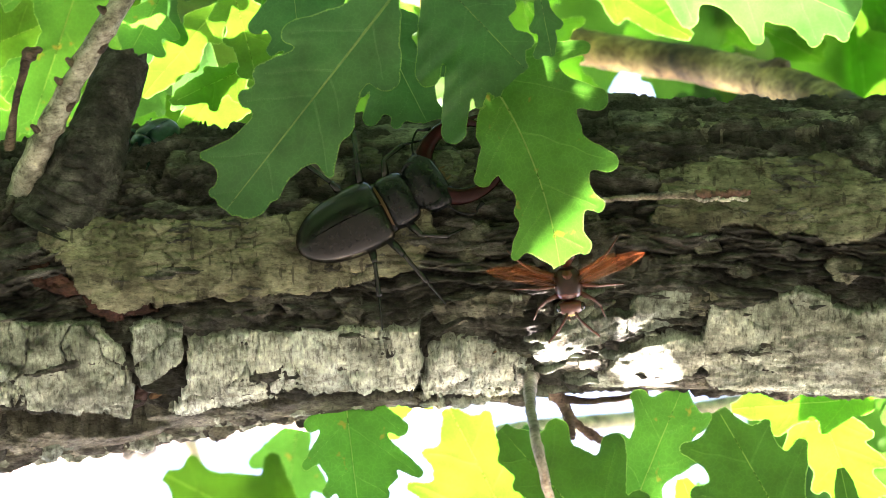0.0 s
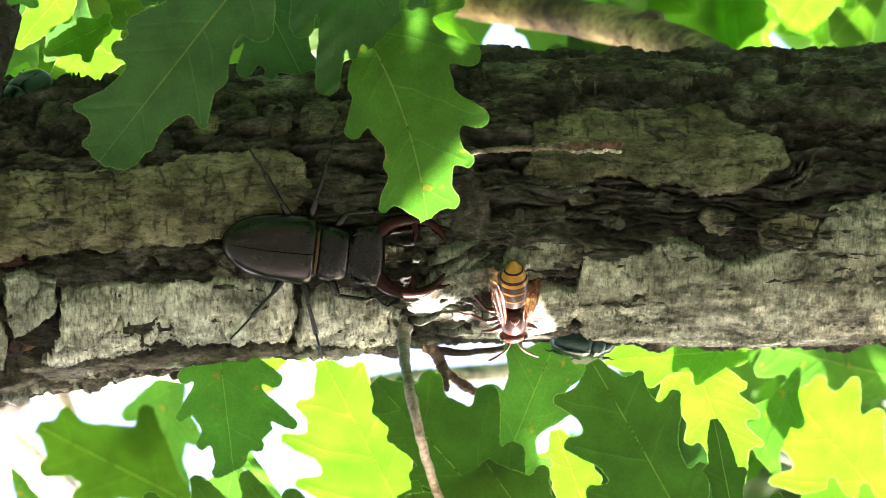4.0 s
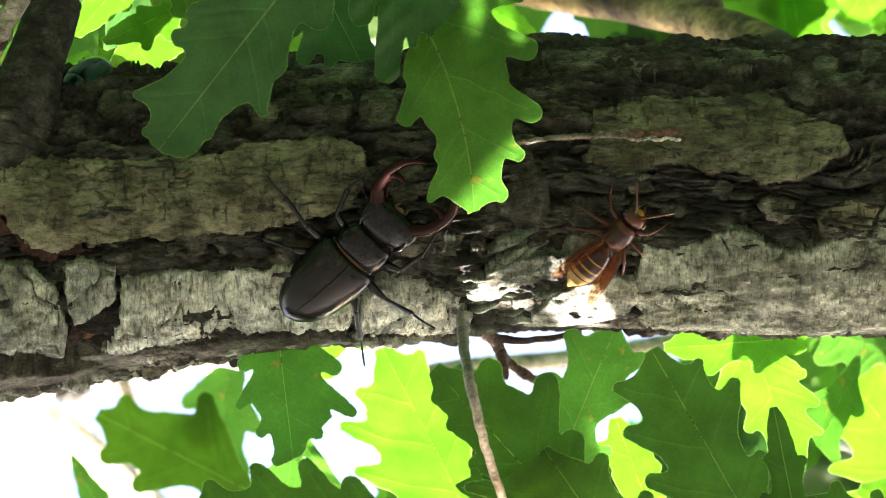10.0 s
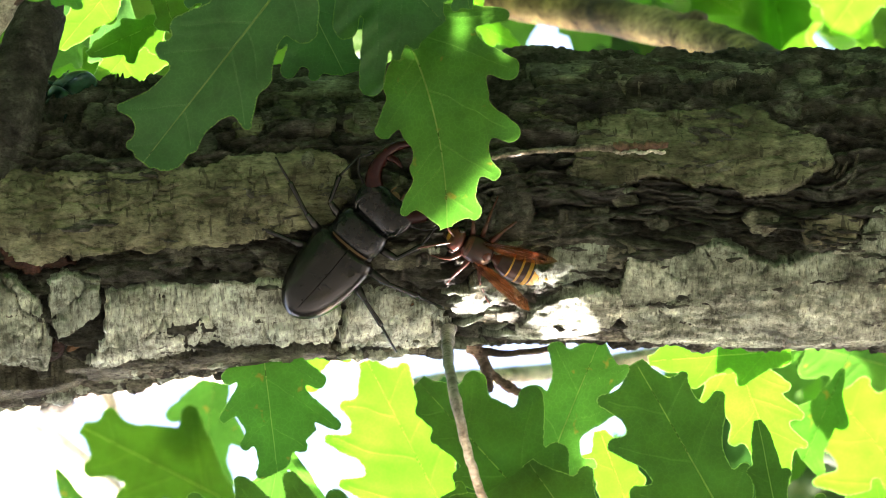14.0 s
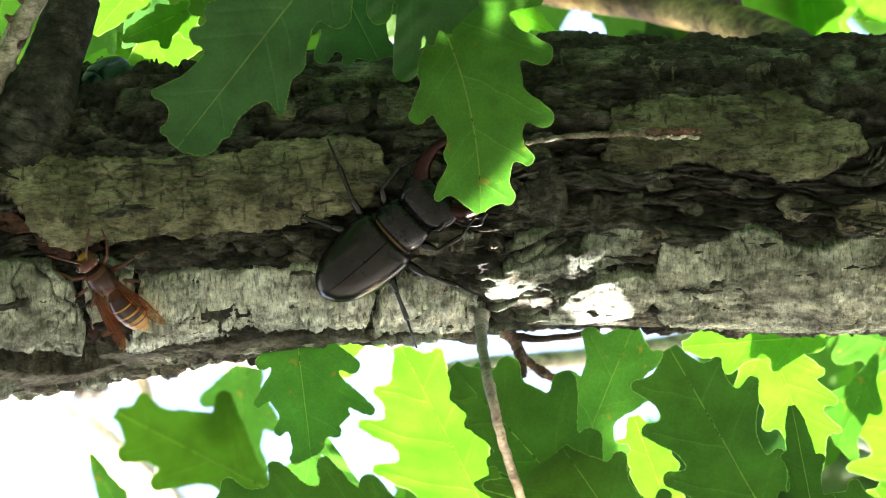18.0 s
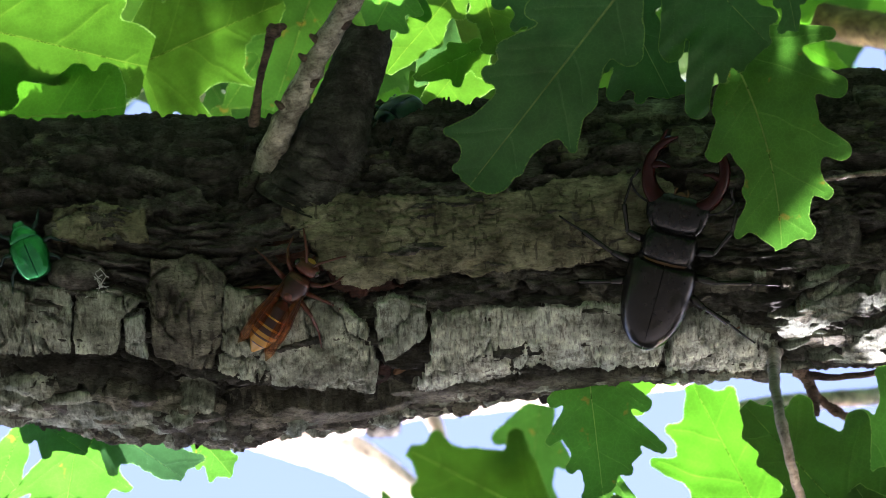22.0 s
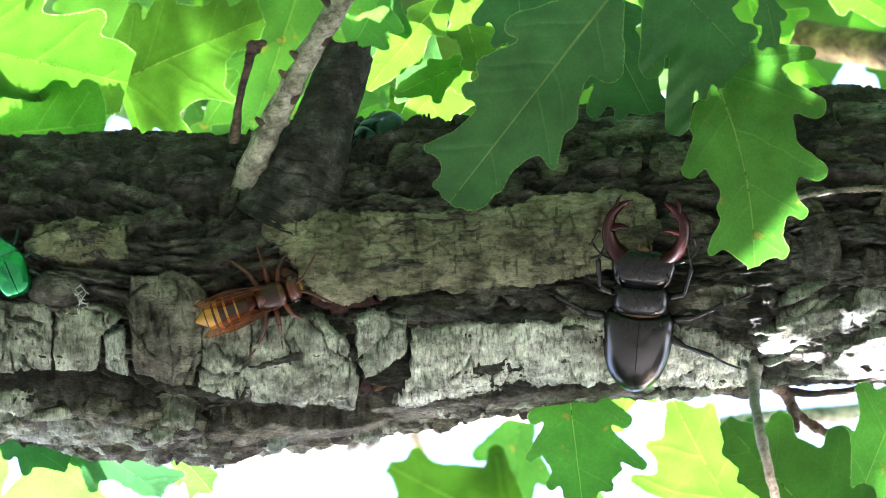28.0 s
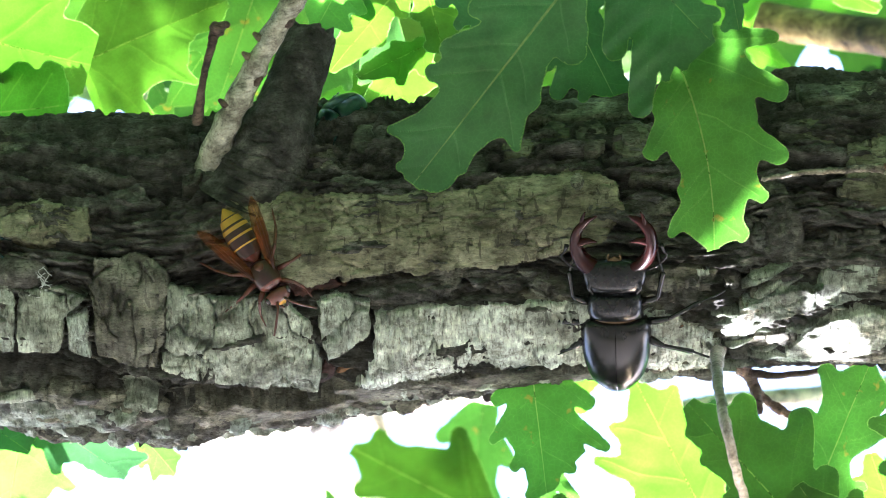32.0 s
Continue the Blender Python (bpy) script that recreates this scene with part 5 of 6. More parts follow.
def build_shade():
    """Unseen foliage added behind and over the lens, away from the sun, to block sky light."""
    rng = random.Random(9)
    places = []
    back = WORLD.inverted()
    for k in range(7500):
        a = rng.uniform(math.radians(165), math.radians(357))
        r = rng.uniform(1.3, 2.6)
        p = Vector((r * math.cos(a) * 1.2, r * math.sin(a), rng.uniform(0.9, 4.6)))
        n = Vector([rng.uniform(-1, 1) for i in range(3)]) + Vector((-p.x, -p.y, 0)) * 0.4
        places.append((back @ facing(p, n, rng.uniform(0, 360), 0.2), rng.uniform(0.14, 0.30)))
    joined_leaves("crown_foliage", places, [CROWN_SHADE], "thick dark oak foliage added unseen to block sky light", 6, 10)


build_shade()


def build_ground():
    n = 60
    r = np.concatenate([[0.02], np.geomspace(0.5, 900, n)])
    a = np.linspace(0, 2 * np.pi, 72, endpoint=False)
    rr, aa = np.meshgrid(r, a, indexing="ij")
    x, y = rr * np.cos(aa) + 0.4, rr * np.sin(aa) - 0.3
    z = (layers(x / 1.3 + 40, y / 1.3 + 40, 601, 3) - 0.5) * 0.16 * np.clip(rr, 0, 1) - 0.02
    m = shade("grassy_ground", 0.9)
    broad, fine = noisy(m, coords(m), 1.2), noisy(m, coords(m), 30.0)
    tone = ramp(m, broad, [(0.3, (0.026, 0.023, 0.016)), (0.55, (0.036, 0.040, 0.023)), (0.8, (0.056, 0.058, 0.036))])
    finish(m, tone, relief(m, fine, 0.6, 0.03))
    ob = new("ground", sheet_mesh("ground", np.stack([x, y, z], -1), m, True))
    tagged(ob, "grassy ground under the oak", "ground", "", "structure")


def build_trunk():
    foot = WORLD @ spot(-9000, 447)
    s = np.linspace(0, 1, 60)
    line = [Vector((foot.x - 0.12, foot.y, -0.05 + 5.2 * k)) for k in s]
    g = tube(line, np.interp(s, [0, 0.06, 0.3, 1], [0.30, 0.22, 0.18, 0.13]), 64)
    mids = g.mean(1, keepdims=True)
    ss, aa = np.meshgrid(s * 5.2, np.linspace(0, 6.283, 64), indexing="ij")
    cracks = np.abs(layers(aa * 5, ss * 2.2, 701, 4) - 0.5) * 2
    g = mids + (g - mids) * (1 - 0.10 * (1 - np.clip(cracks * 3, 0, 1)))[..., None]
    ob = new("oak_tree", None)
    ob.location = line[0]
    child("trunk", sheet_mesh("trunk", capped(g) - np.array(line[0]), BARK_DEEP, True), ob)
    tagged(ob, "upright fissured oak trunk that bears the limb", "tree trunk")


build_ground()
build_trunk()


# ---- animals ----
def loft(rings, sides=28, start=0.0, end=360.0, power=2.0):
    """A grid through rings (x, half width, half height, height of its middle), in millimetres."""
    shut = abs(end - start - 360) < 1e-6
    a = np.radians(np.linspace(start, end, sides, endpoint=not shut))
    c, s = np.cos(a), np.sin(a)
    cx = np.sign(c) * np.abs(c) ** (2 / power)
    sx = np.sign(s) * np.abs(s) ** (2 / power)
    fine = np.linspace(0, len(rings) - 1, (len(rings) - 1) * 3 + 1)
    cols = [np.array(curve_line([(r[k], 0, 0) for r in rings], len(fine)))[:, 0] for k in range(4)]
    g = np.zeros((len(fine), sides, 3))
    g[..., 0] = cols[0][:, None]
    g[..., 1] = np.maximum(cols[1], 0.02)[:, None] * cx
    g[..., 2] = cols[3][:, None] + np.maximum(cols[2], 0.02)[:, None] * sx
    return g * 0.001


def mm(points):
    return [Vector(p) * 0.001 for p in points]


def limb_part(name, ends, radii, material, parent, label="", sides=9, count=12, at=None, squash=1.0):
    r = np.interp(np.linspace(0, 1, count), np.linspace(0, 1, len(radii)), radii) * 0.001
    g = capped(tube(curve_line(mm(ends), count), r, sides, 0.0, 1, squash))
    return child(name, sheet_mesh(name, g, material, True), parent, label, at)


def chitin(name, colour, rough, coat=0.0, metal=0.0, sheen=0.3, size=700.0):
    m = plain(name, colour, rough, metal, sheen, size, 0.12, coat)
    m.node_tree.nodes["Principled BSDF"].inputs["Specular IOR Level"].default_value = 0.5
    return m


SHELL = chitin("black_brown_shell", (0.0090, 0.0085, 0.0085), 0.22, 0.0)
SHELL_MATT = chitin("dull_black_shell", (0.008, 0.009, 0.010), 0.24, 0.0)
JAW = chitin("chestnut_jaw", (0.020, 0.0042, 0.0035), 0.26, 0.0)
JAW.node_tree.nodes["Principled BSDF"].inputs["Specular IOR Level"].default_value = 0.14
SHELL.node_tree.nodes["Principled BSDF"].inputs["Specular IOR Level"].default_value = 0.36
SHELL_MATT.node_tree.nodes["Principled BSDF"].inputs["Specular IOR Level"].default_value = 0.3
LEG = chitin("glossy_black_leg", (0.008, 0.008, 0.008), 0.2, 0.1)
HAIR = plain("golden_hair", (0.12, 0.07, 0.025), 0.6)
HORN_RED = chitin("red_brown_chitin", (0.095, 0.023, 0.012), 0.28, 0.1)
HORN_DARK = chitin("dark_brown_chitin", (0.030, 0.010, 0.007), 0.30, 0.05)
HORN_YELLOW = chitin("yellow_chitin", (0.406, 0.218, 0.020), 0.45, 0.1, 0.0, 0.12)
HORN_DARK.node_tree.nodes["Principled BSDF"].inputs["Specular IOR Level"].default_value = 0.4
HORN_LEG = chitin("orange_red_leg", (0.085, 0.022, 0.011), 0.4, 0.2)
EYE = chitin("dark_eye", (0.02, 0.01, 0.008), 0.15, 0.6)
GREEN = chitin("metallic_green_shell", (0.02, 0.34, 0.11), 0.22, 0.6, 0.9)
BLUEGREEN = chitin("metallic_dark_green_shell", (0.008, 0.035, 0.03), 0.28, 0.4, 0.7)


def amber_wing():
    m = leafy("amber_wing", (0.13, 0.055, 0.018), (0.52, 0.22, 0.05), 0.5, 0.22)
    nodes = m.node_tree.nodes
    out = nodes["Material Output"]
    old = out.inputs["Surface"].links[0].from_node
    clear = add(m, "ShaderNodeBsdfTransparent", Color=(0.85, 0.62, 0.40, 1))
    mix = add(m, "ShaderNodeMixShader", Fac=0.70)
    wire(m, old, "Shader", mix, 1)
    wire(m, clear, "BSDF", mix, 2)
    wire(m, mix, "Shader", out, "Surface")
    return m


WING = amber_wing()


def six_legs(ob, plans, radii, materials, label=""):
    """Legs in pairs: each plan is the joints of the left one; femur, then tibia and tarsus on it."""
    legs = []
    for plan in plans:
        for side in (1, -1):
            joints = [Vector((x, y * side, z)) for x, y, z in plan]
            hip = joints[0]
            local = [j - hip for j in joints]
            at = Matrix.Translation(hip * 0.001)
            femur = limb_part("leg", [local[0], (local[0] + local[1]) / 2 + Vector((0, 0, 0.4)), local[1]], radii[0], materials[0], ob, label, 9, 10, at)
            limb_part("tibia", [local[1], (local[1] + local[2]) / 2, local[2]], radii[1], materials[1], femur)
            foot = limb_part("tarsus", [local[2], (local[2] + local[3]) / 2 + Vector((0, 0, 0.5)), local[3]], radii[2], materials[1], femur, "", 7, 14)
            legs.append((femur, hip * 0.001, side))
    return legs


def build_stag_beetle():
    ob = new("stag_beetle", None)
    tagged(ob, "large dark stag beetle with reddish antler jaws on the bark", "beetle")
    rings = [(-23, 0.6, 0.6, 3.4), (-22.4, 2.6, 1.5, 3.5), (-20.5, 5.1, 3.1, 3.6), (-16.5, 7.8, 4.8, 3.7), (-11, 9.5, 6.0, 3.7), (-5, 10.2, 6.5, 3.7), (0, 10.3, 6.2, 3.7), (3.0, 9.8, 5.4, 3.7), (4.2, 8.8, 4.2, 3.7), (4.5, 7.6, 3.0, 3.7)]
    child("elytron", sheet_mesh("elytron", loft(rings, 22, -24, 89.2), SHELL), ob, "smooth dark brown wing case")
    child("elytron", sheet_mesh("elytron", loft(rings, 22, 90.8, 204), SHELL), ob, "smooth dark brown wing case")
    under = [(-22, 0.5, 0.5, 3.0), (-19, 5.5, 2.2, 3.0), (-10, 9.2, 3.0, 3.2), (0, 9.0, 3.2, 3.2), (8, 7.5, 3.2, 3.4), (13, 6.0, 2.6, 3.6), (15, 3.0, 1.2, 3.8)]
    child("abdomen", sheet_mesh("abdomen", loft(under, 24), SHELL_MATT, True), ob)
    shield = [(5.0, 6.4, 3.0, 3.9), (5.4, 7.4, 3.9, 3.9), (6.6, 8.0, 4.6, 4.0), (9.0, 8.2, 5.0, 4.1), (11.6, 7.9, 4.7, 4.2), (13.4, 7.2, 3.9, 4.2), (14.0, 6.2, 2.8, 4.2)]
    child("pronotum", sheet_mesh("pronotum", capped(loft(shield, 36, 0, 360, 2.4)), SHELL_MATT, True), ob, "dull black neck shield")
    rim = [(3.9, 6.2, 3.0, 3.9), (4.6, 6.8, 3.5, 3.9), (5.3, 7.2, 3.6, 3.9)]
    child("hair_fringe", sheet_mesh("hair_fringe", loft(rim, 30, 10, 170), HAIR), ob, "narrow golden hair fringe")
    hub = Vector((13.6, 0, 4.2)) * 0.001
    head_rings = [(0, 5.2, 2.4, 0), (1.2, 6.0, 2.8, 0), (2.2, 7.8, 3.3, 0), (4.2, 8.8, 3.8, 0.1), (7.4, 9.3, 3.4, 0.1), (9.4, 8.7, 2.7, 0), (10.6, 6.4, 1.8, -0.2), (11.2, 3.2, 0.8, -0.4)]
    head = child("head", sheet_mesh("head", capped(loft(head_rings, 36, 0, 360, 2.7)), SHELL_MATT, True), ob, "broad flat black head", Matrix.Translation(hub))
    for side in (1, -1):
        limb_part("head_ridge", [(1.2, 6.3 * side, 2.6), (4.0, 7.4 * side, 2.9), (7.4, 6.4 * side, 2.3)], [0.3, 0.7, 0.4], SHELL_MATT, head, "", 8, 12)
        ball = loft([(5.4, 0.05, 0.05, 0), (5.8, 0.9, 0.9, 0), (6.6, 1.2, 1.2, 0), (7.4, 0.9, 0.9, 0), (7.8, 0.05, 0.05, 0)], 12) + np.array((0, 7.9 * side, 0.4)) * 0.001
        child("eye", sheet_mesh("eye", ball, EYE, True), head)
        # the antler jaw: a bowed main beam, one inner tine and a forked tip
        beam = tube(curve_line(mm([(8.4, 5.9 * side, -0.2), (12.2, 9.2 * side, 0.3), (17.2, 10.8 * side, 0.8), (22.6, 10.4 * side, 1.0), (26.6, 7.8 * side, 1.2), (28.8, 4.6 * side, 1.4)]), 34),
                    np.interp(np.linspace(0, 1, 34), [0, 0.12, 0.4, 0.7, 0.9, 1], [3.0, 2.7, 2.1, 1.6, 0.95, 0.3]) * 0.001, 14, 0, 1, 0.7)
        child("mandible", sheet_mesh("mandible", capped(beam), JAW, True), head, "glossy chestnut red antler jaw")
        limb_part("tine", [(19.0, 10.2 * side, 1.0), (19.8, 7.4 * side, 1.2), (19.4, 4.8 * side, 1.4)], [1.4, 1.0, 0.25], JAW, head)
        limb_part("tine", [(25.4, 8.9 * side, 1.2), (28.2, 8.7 * side, 1.4), (30.4, 7.9 * side, 1.6)], [0.9, 0.6, 0.2], JAW, head)
        limb_part("antenna", [(6.8, 7.6 * side, -0.6), (9.0, 12.5 * side, -0.8), (12.5, 15.2 * side, -1.0), (14.0, 14.4 * side, -1.0), (16.4, 13.6 * side, -1.2)], [0.35, 0.28, 0.3, 0.4, 0.75], SHELL_MATT, head, "", 7, 20)
        limb_part("palp", [(9.6, 1.2 * side, -0.8), (11.8, 1.9 * side, -0.9), (13.2, 1.5 * side, -1.0)], [0.4, 0.35, 0.2], HAIR, head, "", 6, 8)
    child("labrum", sheet_mesh("labrum", loft([(9.4, 0.4, 0.3, -0.6), (10.2, 2.2, 0.7, -0.6), (11.4, 1.6, 0.5, -0.8), (12.2, 0.3, 0.2, -0.9)], 14), HAIR, True), head)
    legs = six_legs(ob, [[(9.0, 6.4, 2.8), (11.5, 12.6, 5.0), (19.0, 14.8, 3.0), (27.5, 13.4, 0.6)],
                         [(1.8, 8.2, 2.4), (3.2, 15.8, 5.0), (5.6, 25.5, 2.0), (7.4, 33.5, 0.3)],
                         [(-3.5, 8.4, 2.4), (-6.0, 13.6, 4.6), (-10.5, 22.0, 2.2), (-15.5, 30.5, 0.3)]],
                    [[1.15, 1.25, 0.8], [0.62, 0.66, 0.85], [0.40, 0.36, 0.28]], [LEG, LEG], "jointed glossy black spiny leg")
    for femur, hip, side in legs:
        limb_part("spine", [(0, 0, 0), (0, 0.9 * side, 0.5), (0.3, 1.8 * side, 0.6)], [0.35, 0.25, 0.08], LEG, femur, "", 6, 5)
    return ob, head, hub, legs


def build_hornet():
    ob = new("hornet", None)
    tagged(ob, "large red brown hornet with yellow banded abdomen", "hornet")
    thorax = [(2.2, 1.2, 1.2, 4.0), (3.0, 3.0, 2.8, 4.2), (5.2, 3.9, 3.5, 4.5), (8.2, 4.0, 3.6, 4.6), (10.4, 3.3, 3.0, 4.4), (11.6, 1.6, 1.6, 4.2)]
    child("thorax", sheet_mesh("thorax", capped(loft(thorax, 26)), HORN_DARK, True), ob, "dark red brown hairy thorax")
    collar = [(9.0, 3.7, 3.3, 4.55), (9.9, 3.65, 3.25, 4.5), (11.0, 2.8, 2.5, 4.35)]
    child("collar", sheet_mesh("collar", loft(collar, 22, -20, 200), HORN_RED), ob, "red brown shoulder collar")
    child("scutellum", sheet_mesh("scutellum", loft([(3.0, 2.0, 2.9, 4.4), (4.2, 2.4, 3.7, 4.5), (5.4, 1.6, 3.75, 4.5)], 16, 30, 150), HORN_RED), ob)
    hub = Vector((11.6, 0, 4.0)) * 0.001
    head = child("head", sheet_mesh("head", capped(loft([(0, 1.2, 1.2, 0), (0.8, 3.2, 2.6, 0), (2.2, 3.9, 3.0, -0.2), (3.6, 3.2, 2.6, -0.6), (4.4, 1.6, 1.5, -1.0)], 24)), HORN_RED, True), ob, "orange red head", Matrix.Translation(hub))
    child("face", sheet_mesh("face", loft([(2.6, 2.4, 2.5, -0.8), (3.8, 2.3, 2.2, -0.9), (4.7, 1.3, 1.4, -1.2), (5.0, 0.3, 0.4, -1.3)], 18), HORN_YELLOW, True), head, "yellow face plate")
    for side in (1, -1):
        ball = loft([(0.9, 0.05, 0.05, 0), (1.3, 0.8, 1.2, 0), (2.2, 1.0, 1.7, 0), (3.1, 0.7, 1.1, 0), (3.4, 0.05, 0.05, 0)], 12) + np.array((0, 3.3 * side, 0.2)) * 0.001
        child("eye", sheet_mesh("eye", ball, EYE, True), head)
        limb_part("antenna", [(3.4, 1.0 * side, 1.2), (6.0, 2.4 * side, 2.2), (9.0, 5.0 * side, 1.6), (11.5, 7.4 * side, 0.6)], [0.42, 0.36, 0.4, 0.3], HORN_LEG, head, "orange brown feeler", 8, 16)
        limb_part("jaw", [(4.2, 1.2 * side, -1.6), (5.4, 1.0 * side, -2.0), (6.0, 0.3 * side, -2.2)], [0.6, 0.5, 0.2], HORN_DARK, head, "", 8, 8)
    # the abdomen, ring by ring: a dark front band and a yellow or chestnut hind band on each
    x = np.array([1.6, -0.6, -3.6, -6.8, -9.8, -12.6, -16.0])
    w = np.array([0.9, 3.1, 4.1, 4.3, 4.0, 3.0, 0.4])
    z = np.array([4.0, 4.2, 4.2, 4.0, 3.7, 3.3, 2.9])
    for k in range(6):
        share = (0.92, 0.90, 0.84, 0.66, 0.34, 0.18)[k]
        mid = x[k] + (x[k + 1] - x[k]) * share
        wm, zm = np.interp(share, [0, 1], [w[k], w[k + 1]]), np.interp(share, [0, 1], [z[k], z[k + 1]])
        over = 1.0 + 0.03 * (5 - k) / 5
        front = [(x[k] + 0.5, w[k] * 0.97, w[k] * 0.86, z[k]), ((x[k] + mid) / 2, (w[k] + wm) / 2 * over + 0.12, (w[k] + wm) / 2 * 0.88 * over, (z[k] + zm) / 2), (mid, wm * over, wm * 0.88 * over, zm)]
        back = [(mid, wm * over, wm * 0.88 * over, zm), ((mid + x[k + 1]) / 2, (wm + w[k + 1]) / 2 * over + 0.1, (wm + w[k + 1]) / 2 * 0.88 * over, (zm + z[k + 1]) / 2), (x[k + 1] - 0.2, w[k + 1] * over, w[k + 1] * 0.88 * over, z[k + 1])]
        ring = child("abdomen_ring", sheet_mesh("abdomen_ring", loft(front, 24), HORN_RED if k == 0 else HORN_DARK, True), ob, "dark brown abdomen ring")
        child("yellow_band", sheet_mesh("yellow_band", loft(back, 24), HORN_YELLOW, True), ring, "yellow hind band")
    wings = []
    for side in (1, -1):
        for name, length, broad, at in (("forewing", 22.0, 2.1, (6.8, 3.3, 7.0)), ("hindwing", 14.5, 1.8, (5.0, 3.2, 6.6))):
            s = np.linspace(0, 1, 16)
            lead = np.interp(s, [0, 0.1, 0.6, 0.9, 1], [0.2, 0.5, 0.75, 0.5, 0.05]) * broad
            trail = np.interp(s, [0, 0.15, 0.6, 0.88, 1], [0.2, 0.8, 1.25, 0.9, 0.05]) * broad
            g = np.zeros((16, 7, 3))
            for j, f in enumerate(np.linspace(0, 1, 7)):
                g[:, j, 0] = -s * length
                g[:, j, 1] = side * (lead - (lead + trail) * f)
                g[:, j, 2] = -0.5 * s * s - 0.35 * np.sin(f * math.pi * 3) * 0.4
            hinge = Vector((at[0], at[1] * side, at[2])) * 0.001
            wing = child(name, sheet_mesh(name, g * 0.001, WING), ob, "translucent amber wing", Matrix.Translation(hinge))
            for f0, f1 in ((0.02, 0.05), (0.30, 0.45), (0.55, 0.85)):
                ends = [(0, side * (0.2 - 0.4 * f0), 0.05), (-length * 0.5, side * (lead[8] - (lead[8] + trail[8]) * f0), 0.0), (-length * 0.9, side * (lead[14] - (lead[14] + trail[14]) * f1), -0.4)]
                limb_part("wing_vein", ends, [0.13, 0.09, 0.05], HORN_DARK, wing, "", 5, 10)
            wings.append((wing, hinge, side, name == "forewing"))
    legs = six_legs(ob, [[(9.6, 2.2, 2.6), (12.0, 6.4, 3.6), (14.6, 8.6, 1.2), (18.0, 9.6, 0.1)],
                         [(7.0, 2.8, 2.2), (7.4, 8.4, 3.8), (7.0, 12.2, 1.2), (6.6, 16.2, 0.1)],
                         [(4.6, 2.6, 2.2), (1.6, 8.0, 4.2), (-2.6, 11.8, 1.2), (-7.0, 14.4, 0.1)]],
                    [[0.75, 0.8, 0.5], [0.5, 0.48, 0.36], [0.3, 0.28, 0.2]], [HORN_LEG, HORN_LEG], "jointed orange red leg")
    return ob, head, hub, wings, legs


def build_chafer(shell, label):
    ob = new("rose_chafer", None)
    tagged(ob, label, "beetle", "rose chafers")
    rings = [(-9, 0.5, 0.5, 2.8), (-8.6, 2.6, 1.8, 2.8), (-7, 4.4, 3.0, 2.9), (-3, 5.5, 3.6, 3.0), (1, 5.6, 3.6, 3.0), (3.2, 4.9, 3.0, 3.0), (3.6, 4.0, 2.0, 3.0)]
    child("elytron", sheet_mesh("elytron", loft(rings, 16, -24, 88.5), shell), ob)
    child("elytron", sheet_mesh("elytron", loft(rings, 16, 91.5, 204), shell), ob)
    child("abdomen", sheet_mesh("abdomen", loft([(-8.4, 0.5, 0.5, 2.4), (-5, 4.6, 2.0, 2.4), (0, 5.1, 2.2, 2.4), (5, 4.0, 2.0, 2.6), (8, 1.0, 0.8, 2.8)], 18), BLUEGREEN, True), ob)
    child("pronotum", sheet_mesh("pronotum", capped(loft([(3.3, 4.4, 2.4, 3.1), (4.2, 4.6, 2.9, 3.1), (6.2, 3.6, 2.5, 3.1), (7.6, 2.4, 1.7, 3.0)], 20)), shell, True), ob)
    child("head", sheet_mesh("head", capped(loft([(7.2, 1.8, 1.2, 2.8), (8.4, 1.9, 1.1, 2.6), (9.6, 1.4, 0.6, 2.3)], 16)), shell, True), ob)
    child("scutellum", sheet_mesh("scutellum", loft([(0.8, 0.1, 3.66, 3.0), (2.2, 0.8, 3.5, 3.0), (3.4, 1.5, 3.0, 3.0)], 10, 60, 120), shell), ob)
    six_legs(ob, [[(5.2, 3.0, 2.0), (7.4, 5.6, 2.6), (9.8, 6.6, 1.0), (11.6, 7.6, 0.1)], [(1.0, 4.2, 2.0), (1.4, 7.4, 2.8), (-0.4, 9.6, 0.9), (-1.6, 11.4, 0.1)], [(-2.4, 4.0, 2.0), (-4.6, 7.0, 2.6), (-7.2, 8.4, 0.9), (-9.6, 9.4, 0.1)]],
             [[0.7, 0.75, 0.5], [0.45, 0.5, 0.4], [0.25, 0.22, 0.16]], [BLUEGREEN, BLUEGREEN])
    return ob


def perch(front, rear, h, heave=1.0, towards=0.0, bulk=0.004):
    """The pose of an animal whose head and tail show at two places of the plan, h metres off the limb's skin."""
    ends = []
    ways = []
    for u, v in (front, rear):
        c, r = float(middle(u)), float(girth(u))
        z = max(-0.985, min(0.985, (v - c) / r))
        p, way = on_limb(u, c + z * r, h)
        extra = v - (c + z * r)
        ends.append(p + Vector((0, 0, -extra * STEP)))
        ways.append(way)
    ahead = (ends[0] - ends[1]).normalized()
    up = (ways[0] + ways[1]) * heave + Vector((0, -1, 0)) * (2 - 2 * heave)
    up = (up - ahead * up.dot(ahead)).normalized()
    m = Matrix((ahead, up.cross(ahead), up)).transposed().to_4x4()
    mid = (ends[0] + ends[1]) / 2
    skin_mid = on_limb((front[0] + rear[0]) / 2, (front[1] + rear[1]) / 2, h)[0]
    m.translation = mid + up * max(0.0, (skin_mid - mid).dot(up))
    # the body's middle, not its feet, lies on the given line of sight
    m.translation.x -= up.x * bulk
    m.translation.z -= up.z * bulk
    m.translation.y -= towards
    return WORLD @ m


# ---- what moves ----
beetle, beetle_head, beetle_neck, beetle_legs = build_stag_beetle()
hornet, hornet_head, hornet_neck, hornet_wings, hornet_legs = build_hornet()
